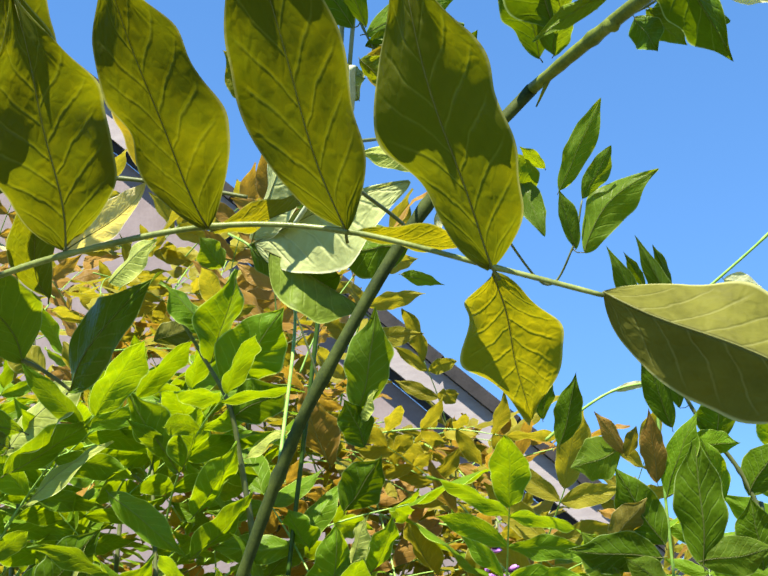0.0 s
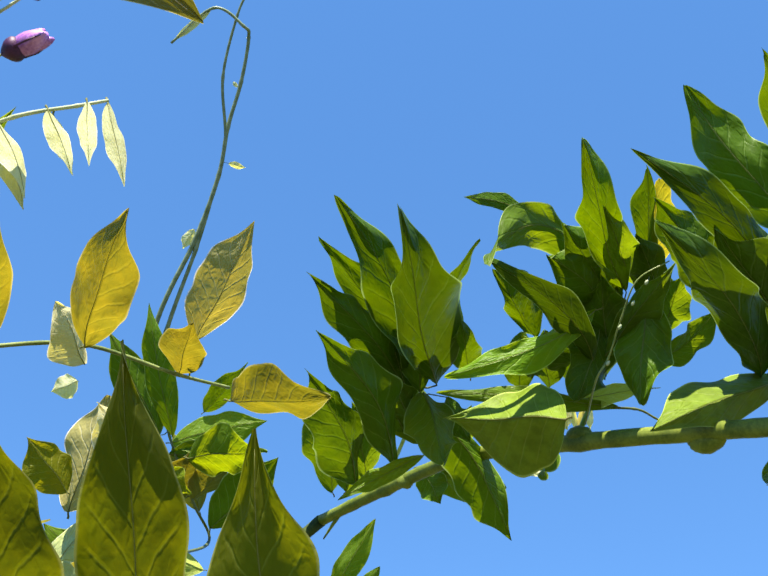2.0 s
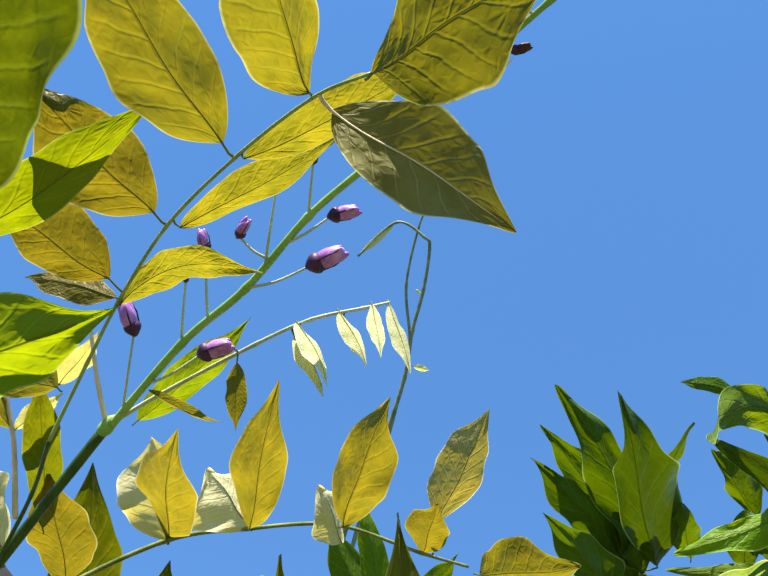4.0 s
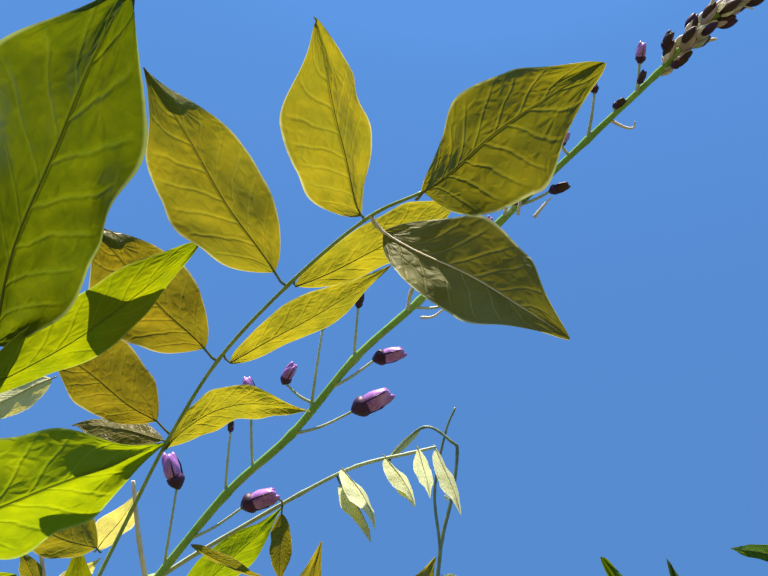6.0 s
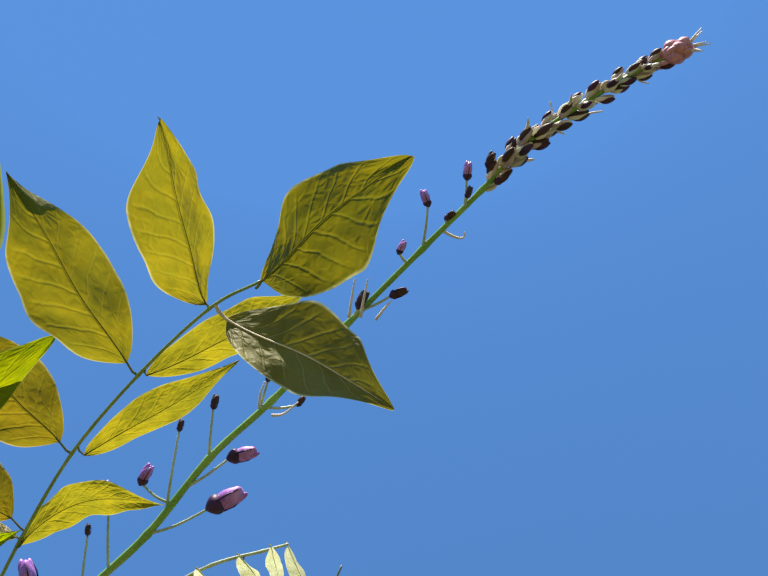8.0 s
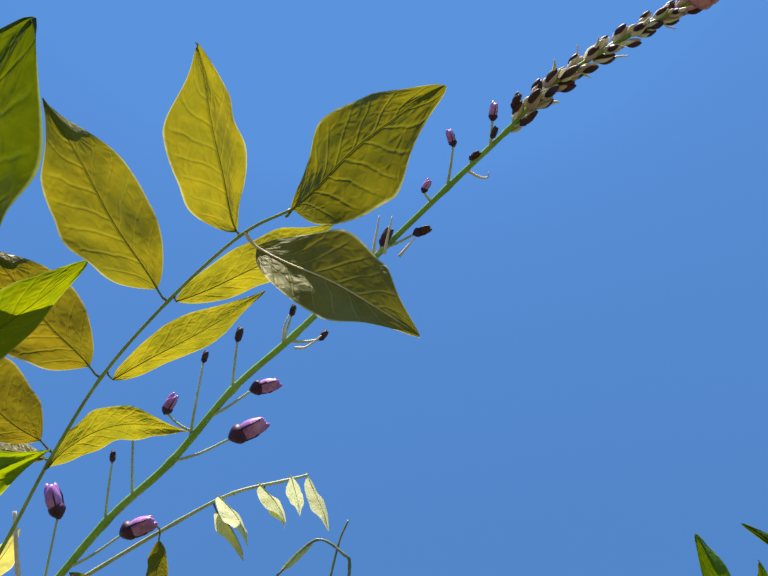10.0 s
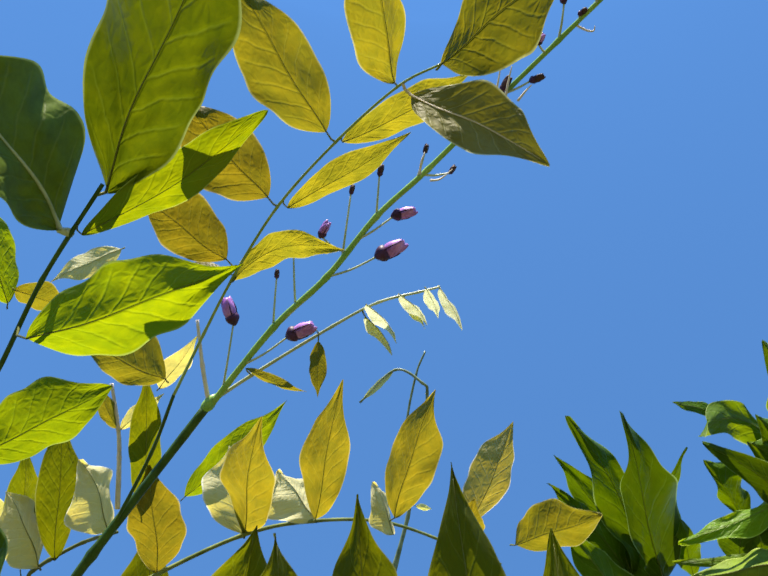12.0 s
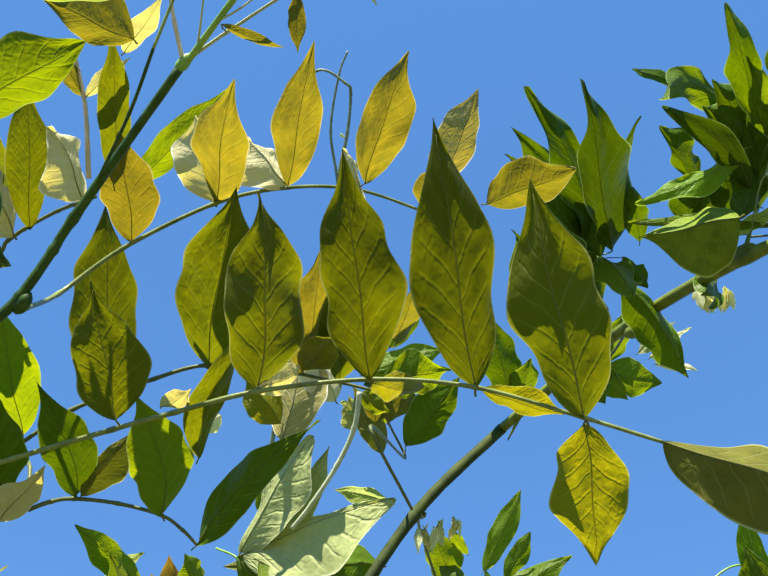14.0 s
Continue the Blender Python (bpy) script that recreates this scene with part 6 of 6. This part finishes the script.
leaflet(leaf_s, (-0.0861, 1.1586, 1.6300), (-0.0557, 1.1362, 1.6791), 0.0343, (0.1201, -0.8762, -0.4668), YELLOWG, bulge=2.1, wave=0.06)

raceme_low = thing("flower_raceme", (-0.0310, 1.0732, 1.5920), "small lilac wisteria raceme among the shrubbery leaves", "flower stalk")
stalk(raceme_low, "stalk", [(-0.0227, 1.0759, 1.5876), (-0.0337, 1.0650, 1.6172), (-0.0513, 1.0538, 1.6426), (-0.0656, 1.0480, 1.6535)], 0.0012, 0.0006, STALK)
bud(raceme_low, (-0.0258, 1.0735, 1.5940), (-0.0342, 1.0647, 1.5977), (-0.0433, 1.0570, 1.6040), 0.55, LILAC)
bud(raceme_low, (-0.0295, 1.0716, 1.5980), (-0.0196, 1.0669, 1.5979), (-0.0089, 1.0636, 1.6003), 0.61, LILAC)
bud(raceme_low, (-0.0294, 1.0705, 1.6019), (-0.0197, 1.0659, 1.6011), (-0.0092, 1.0627, 1.6028), 0.63, LILAC)
bud(raceme_low, (-0.0299, 1.0692, 1.6058), (-0.0394, 1.0614, 1.6057), (-0.0497, 1.0548, 1.6080), 0.90, LILAC)
bud(raceme_low, (-0.0364, 1.0670, 1.6099), (-0.0305, 1.0618, 1.6086), (-0.0240, 1.0582, 1.6100), 0.98, LILAC)
bud(raceme_low, (-0.0357, 1.0658, 1.6137), (-0.0311, 1.0595, 1.6156), (-0.0261, 1.0546, 1.6199), 0.84, LILAC)
bud(raceme_low, (-0.0400, 1.0638, 1.6178), (-0.0445, 1.0548, 1.6235), (-0.0496, 1.0470, 1.6319), 0.97, LILAC)
bud(raceme_low, (-0.0410, 1.0624, 1.6217), (-0.0367, 1.0548, 1.6272), (-0.0322, 1.0483, 1.6350), 0.85, LILAC)
bud(raceme_low, (-0.0462, 1.0604, 1.6256), (-0.0522, 1.0523, 1.6278), (-0.0588, 1.0454, 1.6324), 0.72, LILAC)
bud(raceme_low, (-0.0496, 1.0585, 1.6296), (-0.0437, 1.0531, 1.6291), (-0.0375, 1.0490, 1.6312), 0.54, LILAC)
bud(raceme_low, (-0.0506, 1.0570, 1.6336), (-0.0427, 1.0513, 1.6347), (-0.0341, 1.0468, 1.6384), 0.85, LILAC)
bud(raceme_low, (-0.0548, 1.0551, 1.6376), (-0.0584, 1.0486, 1.6359), (-0.0622, 1.0434, 1.6368), 0.82, LILAC)
bud(raceme_low, (-0.0560, 1.0535, 1.6415), (-0.0616, 1.0461, 1.6418), (-0.0678, 1.0399, 1.6447), 0.66, LILAC)
bud(raceme_low, (-0.0580, 1.0519, 1.6455), (-0.0528, 1.0430, 1.6535), (-0.0473, 1.0349, 1.6639), 0.61, LILAC)
bud(raceme_low, (-0.0595, 1.0503, 1.6494), (-0.0634, 1.0438, 1.6474), (-0.0678, 1.0386, 1.6481), 0.65, LILAC)
bud(raceme_low, (-0.0659, 1.0479, 1.6535), (-0.0568, 1.0432, 1.6516), (-0.0468, 1.0397, 1.6523), 0.98, LILAC)


# ---- shrubbery below: many compound leaves ----
def compound(name, pairs, size, material, label, group, seed, droop=0.25):
    """A template compound leaf along +y with paired leaflets and an end leaflet."""
    rnd = random.Random(seed)
    leaf = thing(name, (0, 0, 0), label, "leaf", group)
    length = size * (0.55 * pairs + 0.3)
    pts = [Vector((0.04 * length * math.sin(2 * s), length * s, -droop * length * s * s)) for s in (0, 0.25, 0.5, 0.75, 1.0)]
    stalk(leaf, "rachis", pts, 0.0011, 0.0005, STALK)
    line = glide(pts, 10)
    for i in range(pairs):
        p = line[int((0.25 + 0.68 * i / max(1, pairs - 1)) * (len(line) - 1))]
        for sgn in (-1, 1):
            ln = size * rnd.uniform(0.8, 1.15) * (1 - 0.12 * i / pairs)
            way = Vector((sgn * rnd.uniform(0.75, 1.0), rnd.uniform(0.25, 0.6), rnd.uniform(-0.45, 0.25))).normalized()
            up = Vector((rnd.uniform(-0.35, 0.35), rnd.uniform(-0.3, 0.3), 1.0))
            leaflet(leaf, p, p + way * ln, ln * rnd.uniform(0.27, 0.37), up, material, fold=rnd.uniform(8, 24), curl=rnd.uniform(-0.04, 0.1), wave=rnd.uniform(0.05, 0.09), fine=1, bulge=2.2)
    e = line[-1]
    leaflet(leaf, e, e + Vector((0.1, 1, -0.3)).normalized() * size * 1.1, size * 0.42, (0.1, 0.2, 1), material, fold=15, curl=0.05, wave=0.07, fine=1, bulge=2.2)
    return leaf


def scatter(templates, count, seed, place, lean):
    """Copies of the templates at the places that place() gives."""
    rnd = random.Random(seed)
    for i in range(count):
        t = templates[i % len(templates)]
        p = place(rnd)
        turn = Euler((radians(rnd.uniform(*lean)), radians(rnd.uniform(-25, 25)), radians(rnd.uniform(0, 360))))
        s = rnd.uniform(0.65, 1.2)
        copy = copy_thing(t, Matrix.LocRotScale(p, turn, None))
        copy.scale = (s, s, s)


green_leaves = [compound("compound_leaf", 4, 0.074, GREENB, "bright sunlit green compound leaf in the shrubbery", "shrubbery leaves", s) for s in (11, 12, 13, 14, 15)]
bronze_leaves = [compound("compound_leaf", 4, 0.066, BRONZE, "bronze and orange young compound leaf in the shrubbery", "bronze shrubbery leaves", s) for s in (21, 22, 23)]
gold_leaves = [compound("compound_leaf", 4, 0.066, YELLOWG, "yellow-green young compound leaf in the shrubbery", "bronze shrubbery leaves", s) for s in (31, 32, 33)]


def ramp(s):
    """Slope of sight to the top of the far shrubbery, falling to the right."""
    return min(0.30, 0.016 - 0.8 * s)


def in_front(rnd):
    y = rnd.uniform(1.0, 1.25)
    s = rnd.uniform(-0.54, -0.28)
    return Vector((s * y, y, 1.59 + y * (0.21 - rnd.random() * 0.26)))


def low_front(rnd):
    y = rnd.uniform(0.9, 1.2)
    s = rnd.uniform(-0.30, -0.02)
    return Vector((s * y, y, 1.59 + y * rnd.uniform(-0.12, 0.0)))


def behind(rnd):
    y = rnd.uniform(1.25, 1.7)
    s = rnd.uniform(-0.58, 0.10)
    return Vector((s * y, y, 1.59 + y * (ramp(s) + 0.05 - rnd.random() ** 1.2 * 0.34)))


def centre(rnd):
    y = rnd.uniform(1.1, 1.5)
    s = rnd.uniform(-0.28, 0.06)
    return Vector((s * y, y, 1.59 + y * (ramp(s) + 0.06 - rnd.random() * 0.26)))


def upper(rnd):
    y = rnd.uniform(1.25, 1.6)
    s = rnd.uniform(-0.46, -0.06)
    return Vector((s * y, y, 1.59 + y * (ramp(s) + 0.06 - rnd.random() * 0.14)))


def at_right(rnd):
    y = rnd.uniform(0.9, 1.2)
    x = rnd.uniform(0.06, 0.36) * y
    return Vector((x, y, 1.59 + y * rnd.uniform(-0.16, -0.03)))


scatter(green_leaves, 52, 5, in_front, (5, 75))
scatter(green_leaves, 13, 15, low_front, (25, 80))
scatter(bronze_leaves, 82, 6, behind, (-30, 75))
scatter(gold_leaves, 88, 8, behind, (-30, 75))
scatter(bronze_leaves, 34, 16, centre, (-30, 75))
scatter(gold_leaves, 34, 17, centre, (-30, 75))
scatter(gold_leaves, 36, 18, upper, (-20, 70))
scatter(green_leaves, 18, 9, at_right, (20, 80))
for t in (*green_leaves, *bronze_leaves, *gold_leaves):
    t.location = centre(random.Random(t.name))

def shrub(base, spots, label):
    """Bare woody stems fanning from the ground up into the leaves."""
    rnd = random.Random(label)
    bush = thing("shrub", base, label, "shrub", "shrubs")
    for spot in spots:
        foot = Vector(base) + Vector((rnd.uniform(-0.05, 0.05), rnd.uniform(-0.05, 0.05), 0))
        knee = foot.lerp(Vector(spot), 0.45) + Vector((rnd.uniform(-0.04, 0.04), rnd.uniform(-0.04, 0.04), 0.12))
        neck = foot.lerp(Vector(spot), 0.8) + Vector((rnd.uniform(-0.03, 0.03), rnd.uniform(-0.03, 0.03), 0.05))
        stalk(bush, "branch", [foot, knee, neck, Vector(spot)], 0.007, 0.0015, STALKD)
        for i in range(3):
            p = neck.lerp(Vector(spot), rnd.random())
            stalk(bush, "twig", [p, p + Vector((rnd.uniform(-0.1, 0.1), rnd.uniform(-0.1, 0.1), rnd.uniform(0.02, 0.09)))], 0.0014, 0.0006, STALKD)


rs = random.Random(41)
shrub((-0.38, 1.02, 0.0), [in_front(rs) for i in range(9)], "leafy green shrub with bare woody stems")
shrub((-0.15, 1.06, 0.0), [low_front(rs) for i in range(5)], "low green shrub with thin woody stems")
shrub((0.22, 1.06, 0.0), [at_right(rs) for i in range(5)], "small green shrub with thin woody stems")
shrub((-0.45, 1.48, 0.0), [behind(rs) for i in range(12)], "bronze-leaved shrub with many thin woody stems")
shrub((-0.12, 1.32, 0.0), [centre(rs) for i in range(7)], "yellow-leaved shrub with thin woody stems")

# ---- house gable behind the shrubbery ----
def prism(name, outline, y0, y1, material, parent):
    """A slab with the outline in x and z between two depths."""
    n = len(outline)
    verts = [(x, y0, z) for x, z in outline] + [(x, y1, z) for x, z in outline]
    faces = [tuple(range(n)), tuple(range(2 * n - 1, n - 1, -1))] + [(i + n, (i + 1) % n + n, (i + 1) % n, i) for i in range(n)]
    return part(name, verts, faces, material, parent, smooth=False)


WALL_Y = 4.2
house = thing("house", (0, WALL_Y, 0), "grey-mauve rendered house gable with a dark tiled verge", "house")
A0, A1 = (-3.271, 5.329), (0.908, 1.303)
def below(d):
    """The verge line moved down by d."""
    dx, dz = A1[0] - A0[0], A1[1] - A0[1]
    n = math.hypot(dx, dz)
    return (A0[0] + dz / n * d, A0[1] - dx / n * d), (A1[0] + dz / n * d, A1[1] - dx / n * d)
w0, w1 = below(0.19)
prism("wall", [w0, w1, (w1[0], 0), (w0[0], 0)], WALL_Y, WALL_Y + 2.42, RENDER, house)
b0, b1 = below(0.05)
c0, c1 = below(0.155)
prism("bargeboard", [b0, b1, c1, c0], WALL_Y - 0.10, WALL_Y - 0.02, BOARD, house)
# dark slab put in for the shade line under the bargeboard
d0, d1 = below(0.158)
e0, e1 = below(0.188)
prism("shadow_strip", [d0, d1, e1, e0], WALL_Y - 0.04, WALL_Y + 0.002, SHADOWDARK, house)
f0, f1 = below(0.0)
g0, g1 = below(0.048)
for i in range(16):
    s, e = i / 16, (i + 0.94) / 16
    lerp2 = lambda p, q, k: (p[0] + (q[0] - p[0]) * k, p[1] + (q[1] - p[1]) * k)
    prism("verge_tile", [lerp2(f0, f1, s), lerp2(f0, f1, e), lerp2(g0, g1, e), lerp2(g0, g1, s)], WALL_Y - 0.14, WALL_Y + 2.5, TILE, house)

# ---- ground ----
def ground_sheet():
    me = bpy.data.meshes.new("ground")
    n, verts, faces = 40, [], []
    for i in range(n + 1):
        for j in range(n + 1):
            x, y = ((k / n * 2 - 1) for k in (i, j))
            x, y = (math.copysign(abs(v) ** 3 * 1500, v) for v in (x, y))
            verts.append((x, y, 0.03 * noise.noise(Vector((x, y, 0)) * 0.3)))
    for i in range(n):
        for j in range(n):
            a = i * (n + 1) + j
            faces.append((a, a + n + 1, a + n + 2, a + 1))
    me.from_pydata(verts, [], faces)
    me.materials.append(SOIL)
    return tagged(new("ground", me), "worn grass and soil of the garden", "ground", kind="structure")


ground_sheet()
